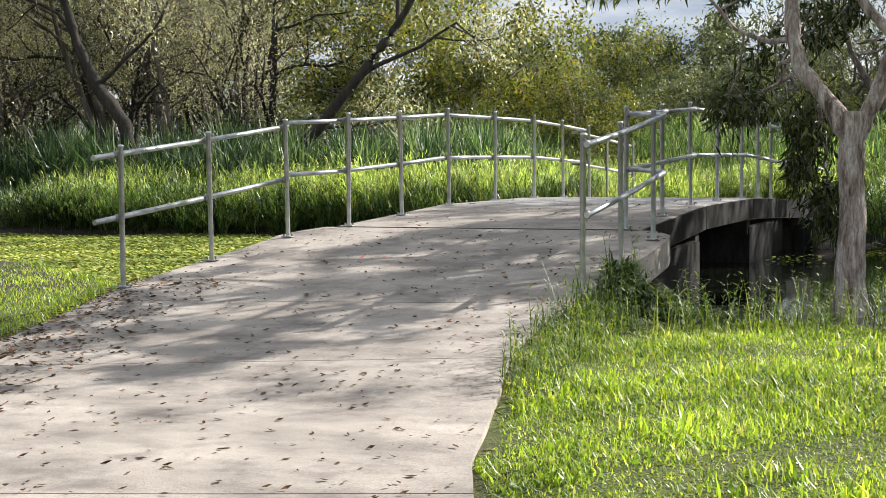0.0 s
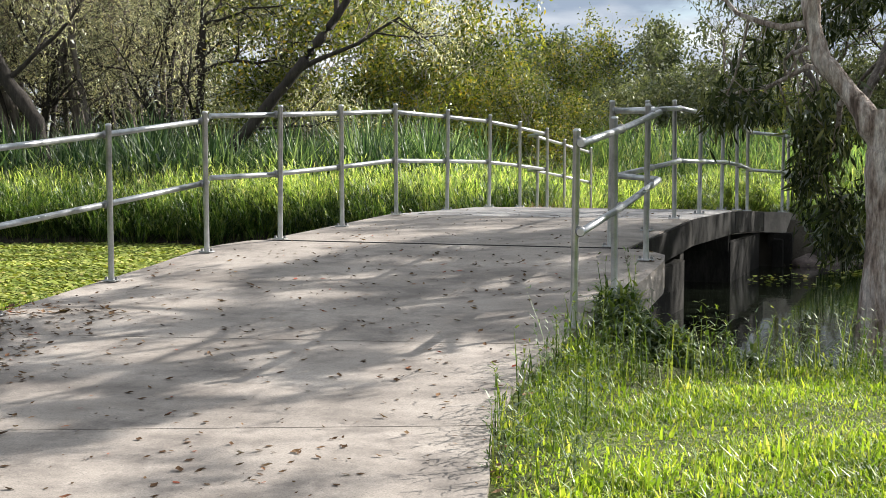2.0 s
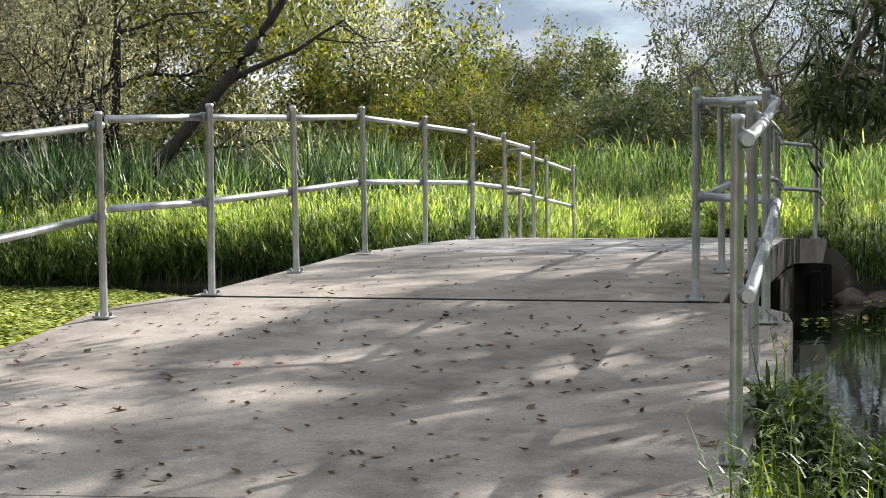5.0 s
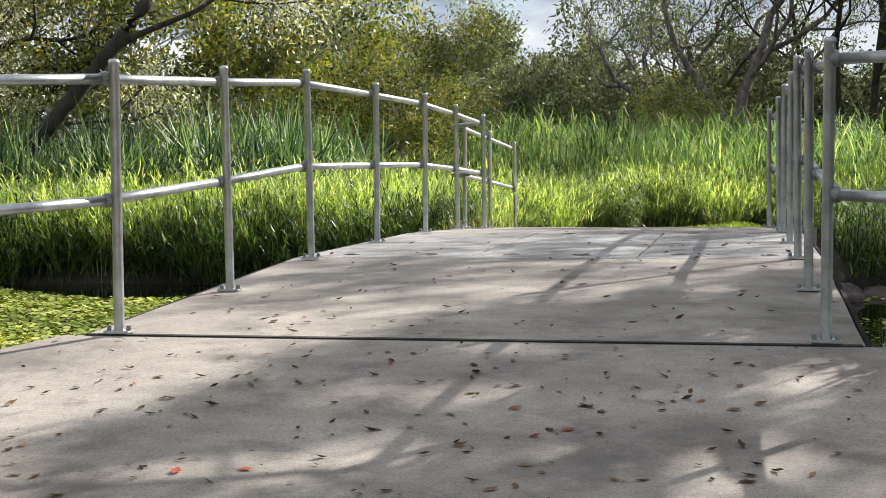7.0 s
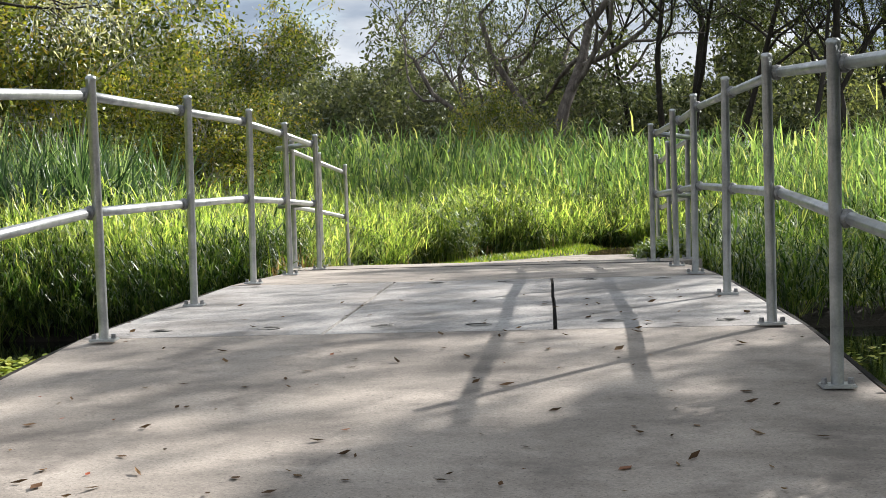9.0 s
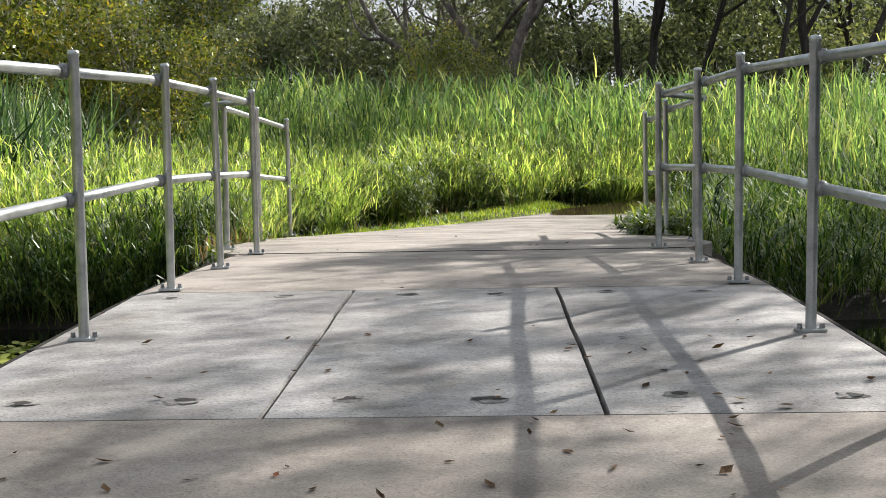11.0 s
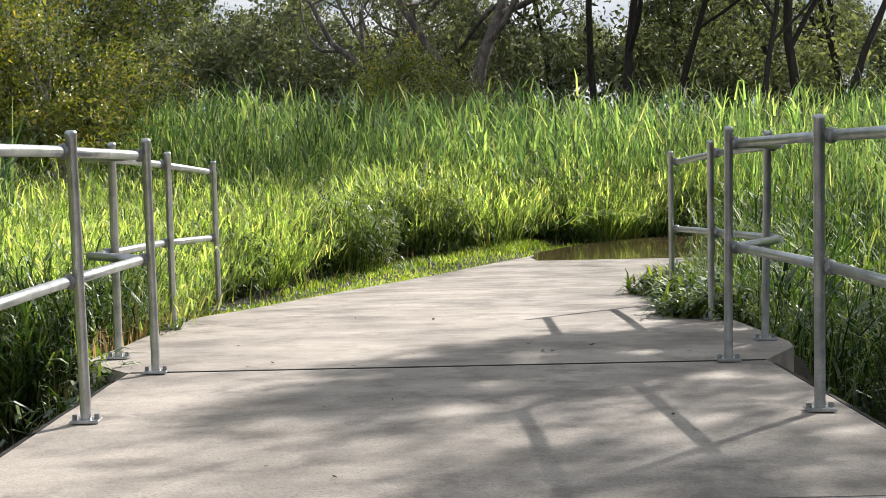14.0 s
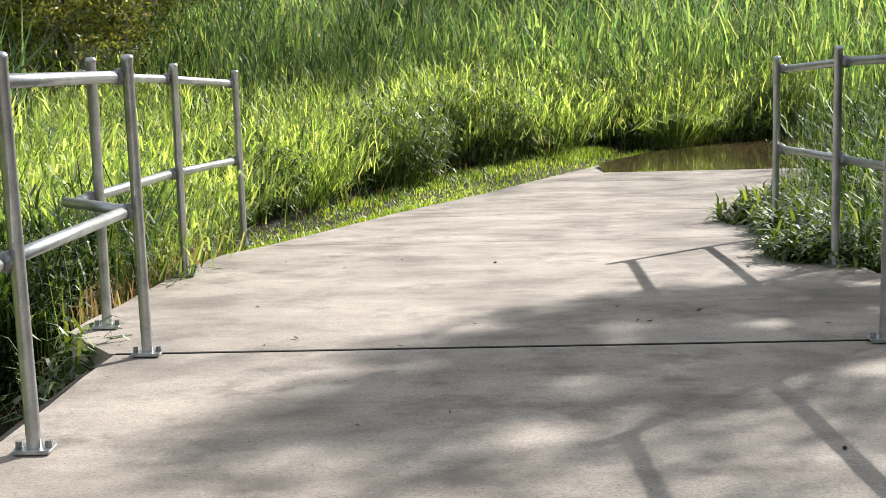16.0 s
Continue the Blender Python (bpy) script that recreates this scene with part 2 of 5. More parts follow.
muddy(SOIL)
REED = foliage("reed_leaf", [(0.0, (0.05, 0.095, 0.055)), (0.5, (0.18, 0.26, 0.125)), (0.86, (0.40, 0.465, 0.21)), (1.0, (0.50, 0.44, 0.26))], 0.42, 0.03, 0.7, (0.72, 0.95, 0.46), 0.34)
CATTAIL = foliage("cattail_leaf", [(0.0, (0.022, 0.045, 0.03)), (0.6, (0.075, 0.12, 0.075)), (1.0, (0.30, 0.35, 0.23))], 0.34, 0.06, 0.5, (0.7, 0.95, 0.42))
WEED = foliage("weed_leaf", [(0.0, (0.03, 0.055, 0.02)), (0.6, (0.075, 0.12, 0.035)), (1.0, (0.22, 0.26, 0.09))], 0.36, 0.06, 1.2)
DUCKWEED = foliage("floating_leaf", [(0.0, (0.11, 0.16, 0.035)), (0.5, (0.22, 0.275, 0.065)), (0.93, (0.38, 0.40, 0.13)), (1.0, (0.34, 0.27, 0.13))], 0.15, 0.05, 0.8)
LEAF_GREY = foliage("grey_green_leaf", [(0.0, (0.09, 0.10, 0.08)), (0.5, (0.35, 0.36, 0.29)), (0.88, (0.60, 0.59, 0.50)), (1.0, (0.64, 0.59, 0.51))], 0.54, 0.10, 0.45, (0.60, 0.66, 0.44))
LEAF_DARK = foliage("dark_leaf", [(0.0, (0.02, 0.029, 0.015)), (0.6, (0.05, 0.064, 0.03)), (1.0, (0.15, 0.16, 0.07))], 0.28, 0.10, 0.5, (0.6, 0.75, 0.3))
LEAF_FAR = foliage("olive_leaf", [(0.0, (0.055, 0.068, 0.048)), (0.6, (0.115, 0.132, 0.088)), (1.0, (0.23, 0.237, 0.15))], 0.30, 0.06, 0.3, (0.6, 0.72, 0.35))
LEAF_YELLOW = foliage("yellow_green_leaf", [(0.0, (0.028, 0.042, 0.02)), (0.45, (0.125, 0.155, 0.055)), (0.85, (0.30, 0.315, 0.095)), (1.0, (0.42, 0.29, 0.08))], 0.34, 0.08, 0.6, (0.85, 0.95, 0.28))
DRY = foliage("dry_leaf", [(0.0, (0.05, 0.032, 0.022)), (0.6, (0.12, 0.075, 0.05)), (0.92, (0.22, 0.15, 0.10)), (1.0, (0.30, 0.07, 0.05))], 0.1, 0.03, 3.0)
STRAW = foliage("straw_grass", [(0.0, (0.14, 0.10, 0.06)), (0.6, (0.27, 0.20, 0.12)), (1.0, (0.40, 0.33, 0.20))], 0.3, 0.02, 1.5, (0.8, 0.75, 0.5))
CREEK = still_water("dark_creek_water", (0.010, 0.013, 0.008), 0.004)
PUDDLE = still_water("brown_puddle_water", (0.06, 0.042, 0.022), 0.008)


# ---- mesh helpers ----
def mesh_ob(name, verts, faces, material, parent=None, smooth=False):
    """A mesh object from vertex and face arrays (faces: list of equal or mixed length tuples)."""
    me = bpy.data.meshes.new(name)
    me.from_pydata(verts.tolist() if hasattr(verts, "tolist") else verts, [], faces.tolist() if hasattr(faces, "tolist") else faces)
    me.materials.append(material)
    if smooth:
        me.polygons.foreach_set("use_smooth", [True] * len(me.polygons))
    me.update()
    ob = new(name, me)
    if parent is not None:
        ob.parent = parent
    return ob


def part(name, bm, material, parent, label="", smooth=False):
    me = bpy.data.meshes.new(name)
    bm.to_mesh(me)
    bm.free()
    me.materials.append(material)
    if smooth:
        me.polygons.foreach_set("use_smooth", [True] * len(me.polygons))
    ob = new(name, me)
    ob.parent = parent
    if label:
        ob["label"] = label
    return ob


def tube(points, radii, sides=8, cap=True):
    """Vertices and faces of a round tube along points."""
    P = [Vector(p) for p in points]
    v, f = [], []
    ref = Vector((0.31, 0.17, 0.94)).normalized()
    for i, p in enumerate(P):
        d = (P[min(i + 1, len(P) - 1)] - P[max(i - 1, 0)]).normalized()
        a = d.cross(ref if abs(d.dot(ref)) < 0.95 else Vector((1, 0, 0))).normalized()
        b = d.cross(a)
        for k in range(sides):
            q = 2 * math.pi * k / sides
            v.append(p + (a * math.cos(q) + b * math.sin(q)) * radii[i])
    for i in range(len(P) - 1):
        for k in range(sides):
            k2 = (k + 1) % sides
            f.append((i * sides + k, i * sides + k2, (i + 1) * sides + k2, (i + 1) * sides + k))
    if cap:
        f.append(tuple(range(sides))[::-1])
        f.append(tuple((len(P) - 1) * sides + k for k in range(sides)))
    return v, f


def tube_ob(name, points, radii, material, parent, sides=10, label=""):
    v, f = tube(points, radii, sides)
    ob = mesh_ob(name, [tuple(p) for p in v], f, material, parent)
    ob.data.polygons.foreach_set("use_smooth", [len(p.vertices) == 4 for p in ob.data.polygons])
    if label:
        ob["label"] = label
    return ob


def box_bm(x0, x1, y0, y1, z0, z1, bevel=0.0):
    bm = bmesh.new()
    bmesh.ops.create_cube(bm, size=1)
    for q in bm.verts:
        q.co = Vector((x0 + (q.co.x + 0.5) * (x1 - x0), y0 + (q.co.y + 0.5) * (y1 - y0), z0 + (q.co.z + 0.5) * (z1 - z0)))
    if bevel:
        bmesh.ops.bevel(bm, geom=bm.edges[:], offset=bevel, segments=2, affect="EDGES")
    return bm


def empty(name, at=(0, 0, 0)):
    e = new(name)
    e.location = at
    e.empty_display_size = 0.2
    return e


def ribbons(base, length, width, az, el0, el1, rng, twist=0.6):
    """Tapered two-piece blades: base (n,3), bending from elevation el0 to el1 (radians) towards az."""
    n = len(base)
    a = np.stack([np.cos(az), np.sin(az), np.zeros(n)], 1)
    up = np.array([0, 0, 1.0])
    sa = az + np.pi / 2 + rng.uniform(-twist, twist, n)
    s = np.stack([np.cos(sa), np.sin(sa), np.zeros(n)], 1) * (width * 0.5)[:, None]
    L = length[:, None] * 0.5
    mid = base + L * (np.cos(el0)[:, None] * a + np.sin(el0)[:, None] * up)
    tip = mid + L * (np.cos(el1)[:, None] * a + np.sin(el1)[:, None] * up)
    v = np.stack([base - s, base + s, mid + s * 0.85, mid - s * 0.85, tip], 1).reshape(-1, 3)
    i = np.arange(n)[:, None] * 5
    f = [tuple(q) for q in np.concatenate([i, i + 1, i + 2, i + 3], 1).tolist()] + [tuple(q) for q in np.concatenate([i + 3, i + 2, i + 4], 1).tolist()]
    return v, f


def joined(sets):
    vs, fs, o = [], [], 0
    for v, f in sets:
        vs.append(np.asarray(v))
        fs += [tuple(k + o for k in q) for q in f]
        o += len(v)
    return np.concatenate(vs), fs


def leaf_quads(pos, length, width, droop, rng, plain=False):
    """Small pointed leaves at pos, hanging by droop (0 level, 1 straight down)."""
    n = len(pos)
    az = rng.uniform(0, 2 * np.pi, n)
    el = -droop * np.pi / 2 + rng.normal(0, 0.55, n)
    a = np.stack([np.cos(az) * np.cos(el), np.sin(az) * np.cos(el), np.sin(el)], 1)
    r = rng.normal(0, 1, (n, 3))
    s = np.cross(a, r)
    s /= np.linalg.norm(s, axis=1)[:, None] + 1e-9
    a = a * length[:, None]
    s = s * (width * 0.5)[:, None]
    if plain:
        v = np.stack([pos - s * 1.2, pos + s * 1.2 + a * 0.15, pos + a], 1).reshape(-1, 3)
        i = np.arange(n)[:, None] * 3
        return v, [tuple(q) for q in np.concatenate([i, i + 1, i + 2], 1).tolist()]
    v = np.stack([pos, pos + a * 0.45 + s, pos + a, pos + a * 0.45 - s], 1).reshape(-1, 3)
    i = np.arange(n)[:, None] * 4
    return v, [tuple(q) for q in np.concatenate([i, i + 1, i + 2, i + 3], 1).tolist()]


# ---- the lie of the land ----
def curve(pairs):
    xs, ys = np.array([p[0] for p in pairs]), np.array([p[1] for p in pairs])
    return lambda q: np.interp(q, xs, ys)


PATH_Z = curve([(-60, 0.72), (-8, 0.70), (0, 0.66), (4, 0.60), (6, 0.60), (7.4, 0.68), (8.3, 0.755), (9.3, 0.855), (10.5, 0.97), (11.3, 1.045), (12.06, 1.14), (12.67, 1.20),
                (21.66, 1.21), (22.4, 1.175), (23.9, 1.085), (25.6, 0.965), (28, 0.80), (30, 0.69), (32, 0.605), (33, 0.56), (36, 0.50), (60, 0.45)])
PATH_L = curve([(-60, 24), (-8, 1.75), (-0.6, -1.42), (2, -2.5), (5, -3.75), (7.2, -4.5), (8.8, -4.85), (9.2, -4.97), (12.2, -4.98), (12.66, -4.72),
                (21.66, -4.64), (22.15, -4.98), (25.0, -4.88), (25.7, -4.62), (28.2, -3.89), (32.4, -2.15), (38, 0.4), (60, 10)])
PATH_R = curve([(-60, 28.5), (-8, 5.75), (-0.6, 2.43), (2, 1.3), (5, 0.02), (6.56, -0.43), (7.44, -0.70), (8.3, -0.85), (9.2, -0.86), (12.3, -0.80), (12.66, -1.10),
                (21.66, -1.24), (22.25, -0.92), (25.3, -0.98), (28.2, -0.55), (31.7, 0.75), (36, 2.6), (60, 13.5)])
NEAR_BANK = curve([(-40, 17), (-20, 16), (-10, 14.6), (-6.5, 12.0), (-5.2, 11.0), (-4.9, 12.4), (-1.0, 12.4), (-0.6, 10.4), (0.7, 10.75), (2, 11.0), (8, 11.1), (40, 11)])
FAR_BANK = curve([(-40, 21.5), (-17, 22), (-10, 23.3), (-5.5, 23.0), (-4.9, 21.9), (-1.0, 21.9), (0.0, 22.9), (8, 23.2), (40, 24)])
WATER_Z = 0.40


def smooth01(x):
    x = np.clip(x, 0, 1)
    return x * x * (3 - 2 * x)


def ground_z(x, y):
    x, y = np.asarray(x, float), np.asarray(y, float)
    z = 0.58 + 0.05 * np.sin(x * 0.31 + 1.0) * np.sin(y * 0.23) + 0.10 * smooth01((y - 23) / 3) * smooth01((-4.9 - x) / 2)
    l, r, pz = PATH_L(y), PATH_R(y), PATH_Z(y)
    off = np.maximum(np.maximum(l - x, x - r), 0)
    bank = smooth01(1 - off / np.where(x < -3, 1.0, 0.55))
    z = z + (np.maximum(pz - 0.05, z * 0 + 0.45) - z) * bank
    d = np.minimum(y - NEAR_BANK(x), FAR_BANK(x) - y)
    k = smooth01((d + 0.55) / 1.3)
    z = z * (1 - k) + (-0.25) * k
    inside = off <= 0
    z = np.where(inside & (d < -0.3), np.minimum(z, pz - 0.06), z)
    pud = smooth01((y - 31.6) / 1.5) * smooth01((40 - y) / 3) * smooth01((x + 1.9) / 1.0) * smooth01((PATH_R(y) + 1.2 - x) / 0.8)
    return z - 0.13 * pud * (z > 0.5)


def stretch(lo, hi, a, b, step, far):
    """Grid lines: step apart between a and b, growing outwards to lo and hi."""
    q = list(np.arange(a, b, step))
    s, v = step, b
    while v < hi:
        q.append(v)
        s *= far
        v += s
    q.append(hi)
    s, v, left = step, a, []
    while v > lo:
        s *= far
        v -= s
        left.append(max(v, lo))
    return np.array(left[::-1] + q)


def build_ground():
    gx, gy = stretch(-900, 900, -14, 9, 0.3, 1.25), stretch(-400, 1500, 1, 37, 0.3, 1.25)
    X, Y = np.meshgrid(gx, gy)
    Z = ground_z(X, Y)
    nx, ny = len(gx), len(gy)
    v = np.stack([X, Y, Z], -1).reshape(-1, 3)
    i = (np.arange(ny - 1)[:, None] * nx + np.arange(nx - 1)[None]).reshape(-1, 1)
    f = np.concatenate([i, i + 1, i + nx + 1, i + nx], 1)
    g = mesh_ob("ground", v, f, SOIL, smooth=True)
    return tagged(g, "damp grassy soil with creek banks", "ground", kind="structure")


ground = build_ground()


def water_sheet(name, pts, z, material, label):
    g = mesh_ob(name, [(x, y, z) for x, y in pts], [tuple(range(len(pts)))], material)
    return tagged(g, label, "water", kind="structure")


creek = water_sheet("water", [(-45, 10), (45, 10), (45, 26), (-45, 26)], WATER_Z, CREEK, "still dark creek water under the footbridge")
puddle = water_sheet("water", [(-1.7, 31.6), (1.4, 31.0), (2.6, 34), (4.2, 36.1), (1.6, 35.75), (0.0, 35.1), (-0.9, 34.4), (-1.7, 33.2)], 0.592, PUDDLE, "shallow brown puddle flooding the end of the path")

# ---- the concrete path ----
pavement = empty("pavement")
tagged(pavement, "worn pale concrete path cast in slabs with tooled joints", "path", kind="structure")


def path_slab(ya, yb, skew_a, skew_b, depth=0.22):
    """One cast slab between two joints; skew: how much nearer the joint's left end lies."""
    n = max(2, int((yb - ya) / 0.25))
    cols = 7
    v, f = [], []
    gap = 0.006
    for j in range(n + 1):
        u = j / n
        yr = ya + gap + (yb - ya - 2 * gap) * u
        sk = skew_a + (skew_b - skew_a) * u
        yl = yr - sk
        r, l = float(PATH_R(yr)), float(PATH_L(yl))
        for k in range(cols + 1):
            w = k / cols
            y = yl + (yr - yl) * w
            x = l + (r - l) * w
            if k in (0, cols):
                x += (0.012 if k else -0.012) * noise.noise((y * 2.2, k, 3.0))
            v.append((x, y, float(PATH_Z(y)) - (0.006 if k in (0, cols) or j in (0, n) else 0)))
    top = len(v)
    c1 = cols + 1
    for j in range(n):
        for k in range(cols):
            a = j * c1 + k
            f.append((a, a + 1, a + c1 + 1, a + c1))
    ring = list(range(cols + 1)) + [j * c1 + cols for j in range(1, n + 1)] + [n * c1 + k for k in range(cols - 1, -1, -1)] + [j * c1 for j in range(n - 1, 0, -1)]
    for q in ring:
        x, y, z = v[q]
        v.append((x, y, z - depth))
    m = len(ring)
    for k in range(m):
        k2 = (k + 1) % m
        f.append((ring[k], top + k, top + k2, ring[k2]))
    f.append(tuple(top + k for k in range(m)))
    return mesh_ob("concrete_slab", v, f, CONCRETE, pavement)


JOINTS = [(-14, 1.4), (-10.9, 1.4), (-7.8, 1.35), (-4.7, 1.35), (-1.7, 1.3), (1.4, 1.3), (4.44, 1.25), (7.44, 1.15), (9.16, 0.5), (12.64, 0.0)]
for (ya, sa), (yb, sb) in zip(JOINTS, JOINTS[1:]):
    path_slab(ya, yb, sa, sb, 0.26 if ya > 9 else 0.22)
FAR_JOINTS = [(21.662, 0.0), (25.55, -0.1), (27.9, -0.5), (30.6, -0.9), (33.6, -1.0)]
for (ya, sa), (yb, sb) in zip(FAR_JOINTS, FAR_JOINTS[1:]):
    path_slab(ya, yb, sa, sb, 0.30 if ya < 23 else 0.22)

# ---- the bridge ----
bridge = empty("footbridge", (0, 0, 0))
tagged(bridge, "low humped concrete footbridge with three precast deck planks", "bridge")
DX0, DX1 = -4.63, -1.235
DECK_Z = curve([(12.67, 1.20), (14.1, 1.262), (15.62, 1.332), (18.72, 1.322), (20.2, 1.272), (21.66, 1.21)])


def deck_slab(name, x0, x1, ya, yb, depth, material, label=""):
    n = max(3, int((yb - ya) / 0.4))
    cols = 8
    v, f = [], []
    for j in range(n + 1):
        y = ya + (yb - ya) * j / n
        for k in range(cols + 1):
            x = x0 + (x1 - x0) * k / cols
            e = 0.008 if k in (0, cols) or j in (0, n) else 0.0
            v.append((x + (0.008 * noise.noise((y * 2, x, 1)) if k in (0, cols) else 0), y, float(DECK_Z(y)) - e))
    c1, top = cols + 1, len(v)
    for j in range(n):
        for k in range(cols):
            a = j * c1 + k
            f.append((a, a + 1, a + c1 + 1, a + c1))
    ring = list(range(c1)) + [j * c1 + cols for j in range(1, n + 1)] + [n * c1 + k for k in range(cols - 1, -1, -1)] + [j * c1 for j in range(n - 1, 0, -1)]
    for q in ring:
        v.append((v[q][0], v[q][1], v[q][2] - depth))
    m = len(ring)
    for k in range(m):
        k2 = (k + 1) % m
        f.append((ring[k], top + k, top + k2, ring[k2]))
    f.append(tuple(top + k for k in range(m)))
    ob = mesh_ob(name, v, f, material, bridge)
    if label:
        ob["label"] = label
    return ob


deck_slab("ramp_slab", DX0, DX1, 12.662, 15.625, 0.30, CONCRETE, "gently rising cast concrete deck slab")
deck_slab("ramp_slab", DX0, DX1, 18.715, 21.655, 0.30, CONCRETE, "gently falling cast concrete deck slab")
for xa, xb in ((DX0, -3.475), (-3.455, -2.382), (-2.362, DX1)):
    deck_slab("deck_plank", xa, xb, 15.637, 18.703, 0.29, PLANK, "pale precast concrete deck plank")
# thin facings that carry the stained, shade-darkened colour on the deck sides
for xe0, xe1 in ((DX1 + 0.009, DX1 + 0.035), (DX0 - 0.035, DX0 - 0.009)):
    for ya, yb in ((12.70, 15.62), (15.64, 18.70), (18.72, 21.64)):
        e = deck_slab("edge_beam", xe0, xe1, ya, yb, 0.27, WALL, "stained edge beam darkened for shade")
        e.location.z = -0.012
part("joint_filler", box_bm(-3.49, -3.44, 15.64, 18.70, 1.10, 1.285), JOINT, bridge, "dark crumbling joint filler")
part("joint_filler", box_bm(-2.397, -2.347, 15.64, 18.70, 1.10, 1.275), JOINT, bridge)
part("joint_filler", box_bm(DX0 + 0.01, DX1 - 0.01, 12.628, 12.672, 0.9, 1.1965), JOINT, bridge)
part("joint_filler", box_bm(DX0 + 0.01, DX1 - 0.01, 21.652, 21.668, 0.9, 1.2065), JOINT, bridge)
part("abutment", box_bm(DX0 + 0.03, DX1 - 0.03, 12.66, 15.58, -0.4, 0.92, 0.02), WALL, bridge, "stained concrete abutment wall darkened for shade")
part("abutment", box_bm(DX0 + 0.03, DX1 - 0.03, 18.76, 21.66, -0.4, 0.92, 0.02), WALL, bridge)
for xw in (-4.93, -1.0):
    part("wing_wall", box_bm(xw, xw + 0.15, 10.4, 12.62, -0.3, 0.86, 0.015), WALL, bridge, "stained wing wall darkened for shade")
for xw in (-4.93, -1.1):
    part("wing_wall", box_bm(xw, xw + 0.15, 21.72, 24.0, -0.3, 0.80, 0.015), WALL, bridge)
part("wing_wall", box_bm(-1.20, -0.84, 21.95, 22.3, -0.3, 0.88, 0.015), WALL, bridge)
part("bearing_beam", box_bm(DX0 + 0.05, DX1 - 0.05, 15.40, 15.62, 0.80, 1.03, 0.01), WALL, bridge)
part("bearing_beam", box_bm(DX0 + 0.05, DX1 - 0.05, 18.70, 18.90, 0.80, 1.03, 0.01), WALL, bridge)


def lifting_point(x, y):
    """A ragged mortar patch, chipped at the rim, with a flat dark face for the shade in the lifting hole."""
    z = float(DECK_Z(y))
    def ring(bm, rx, ry, dz, rough, ox=0.0, oy=0.0):
        return [bm.verts.new((x + ox + rx * math.cos(q) * (1 + rough * noise.noise((x * 3 + q, y, rx * 40))), y + oy + ry * math.sin(q) * (1 + rough * noise.noise((x, y * 3 + q, ry * 40))), z + dz)) for q in [k * math.pi / 8 for k in range(16)]]
    bm = bmesh.new()
    a, b = ring(bm, 0.058, 0.052, -0.003, 0.7), ring(bm, 0.05, 0.044, 0.0012, 0.7)
    for k in range(16):
        bm.faces.new((a[k], a[(k + 1) % 16], b[(k + 1) % 16], b[k]))
    bm.faces.new(b)
    patch = part("mortar_patch", bm, PATCH, bridge, "ragged grey mortar patch")
    bm = bmesh.new()
    ox, oy = 0.012 * math.sin(x * 31), 0.01 * math.cos(y * 17 + x * 5)
    # no real recess: the dark inside of the hole is a flat face
    bm.faces.new(ring(bm, 0.036 + 0.008 * math.sin(x * 13), 0.027, 0.0028, 1.1, ox, oy))
    part("hole_shade", bm, JOINT, patch, "flat dark face painted as the shade in a lifting hole")


for xs in (-4.35, -3.80, -3.20, -2.70, -2.10, -1.60):
    for ys in (15.88, 18.45):
        lifting_point(xs + 0.05 * math.sin(xs * 9 + ys), ys + 0.03 * math.sin(xs * 5))

# ---- handrails ----
H_POST, H_TOP, H_MID, R_POST, R_RAIL = 1.22, 1.145, 0.60, 0.0235, 0.024


def post_mesh():
    prof = [(R_POST, 0.0), (R_POST, H_POST - 0.012), (R_POST * 1.1, H_POST - 0.010), (R_POST * 1.1, H_POST + 0.004), (R_POST * 0.8, H_POST + 0.012), (0.001, H_POST + 0.014)]
    v, f, n = [], [], 14
    for r, z in prof:
        v += [(r * math.cos(2 * math.pi * k / n), r * math.sin(2 * math.pi * k / n), z) for k in range(n)]
    for i in range(len(prof) - 1):
        for k in range(n):
            f.append((i * n + k, i * n + (k + 1) % n, (i + 1) * n + (k + 1) % n, (i + 1) * n + k))
    me = bpy.data.meshes.new("post")
    me.from_pydata(v, [], f)
    me.materials.append(STEEL)
    me.polygons.foreach_set("use_smooth", [True] * len(f))
    return me


def plate_mesh():
    bm = box_bm(-0.062, 0.062, -0.045, 0.045, 0.0, 0.012, 0.004)
    me = bpy.data.meshes.new("base_plate")
    bm.to_mesh(me)
    bm.free()
    me.materials.append(STEEL)
    return me


def bolt_mesh():
    bm = bmesh.new()
    bmesh.ops.create_cone(bm, cap_ends=True, segments=6, radius1=0.013, radius2=0.011, depth=0.022)
    bmesh.ops.translate(bm, verts=bm.verts[:], vec=(0, 0, 0.022))
    me = bpy.data.meshes.new("bolt")
    bm.to_mesh(me)
    bm.free()
    me.materials.append(CAST)
    return me


def clamp_mesh():
    """A cast ball fitting that carries the rail beside the post."""
    bm = bmesh.new()
    bmesh.ops.create_uvsphere(bm, u_segments=10, v_segments=7, radius=0.035)
    for q in bm.verts:
        q.co.y *= 1.25
    me = bpy.data.meshes.new("clamp")
    bm.to_mesh(me)
    bm.free()
    me.materials.append(CAST)
    me.polygons.foreach_set("use_smooth", [True] * len(me.polygons))
    return me


POST_ME, PLATE_ME, BOLT_ME, CLAMP_ME = post_mesh(), plate_mesh(), bolt_mesh(), clamp_mesh()


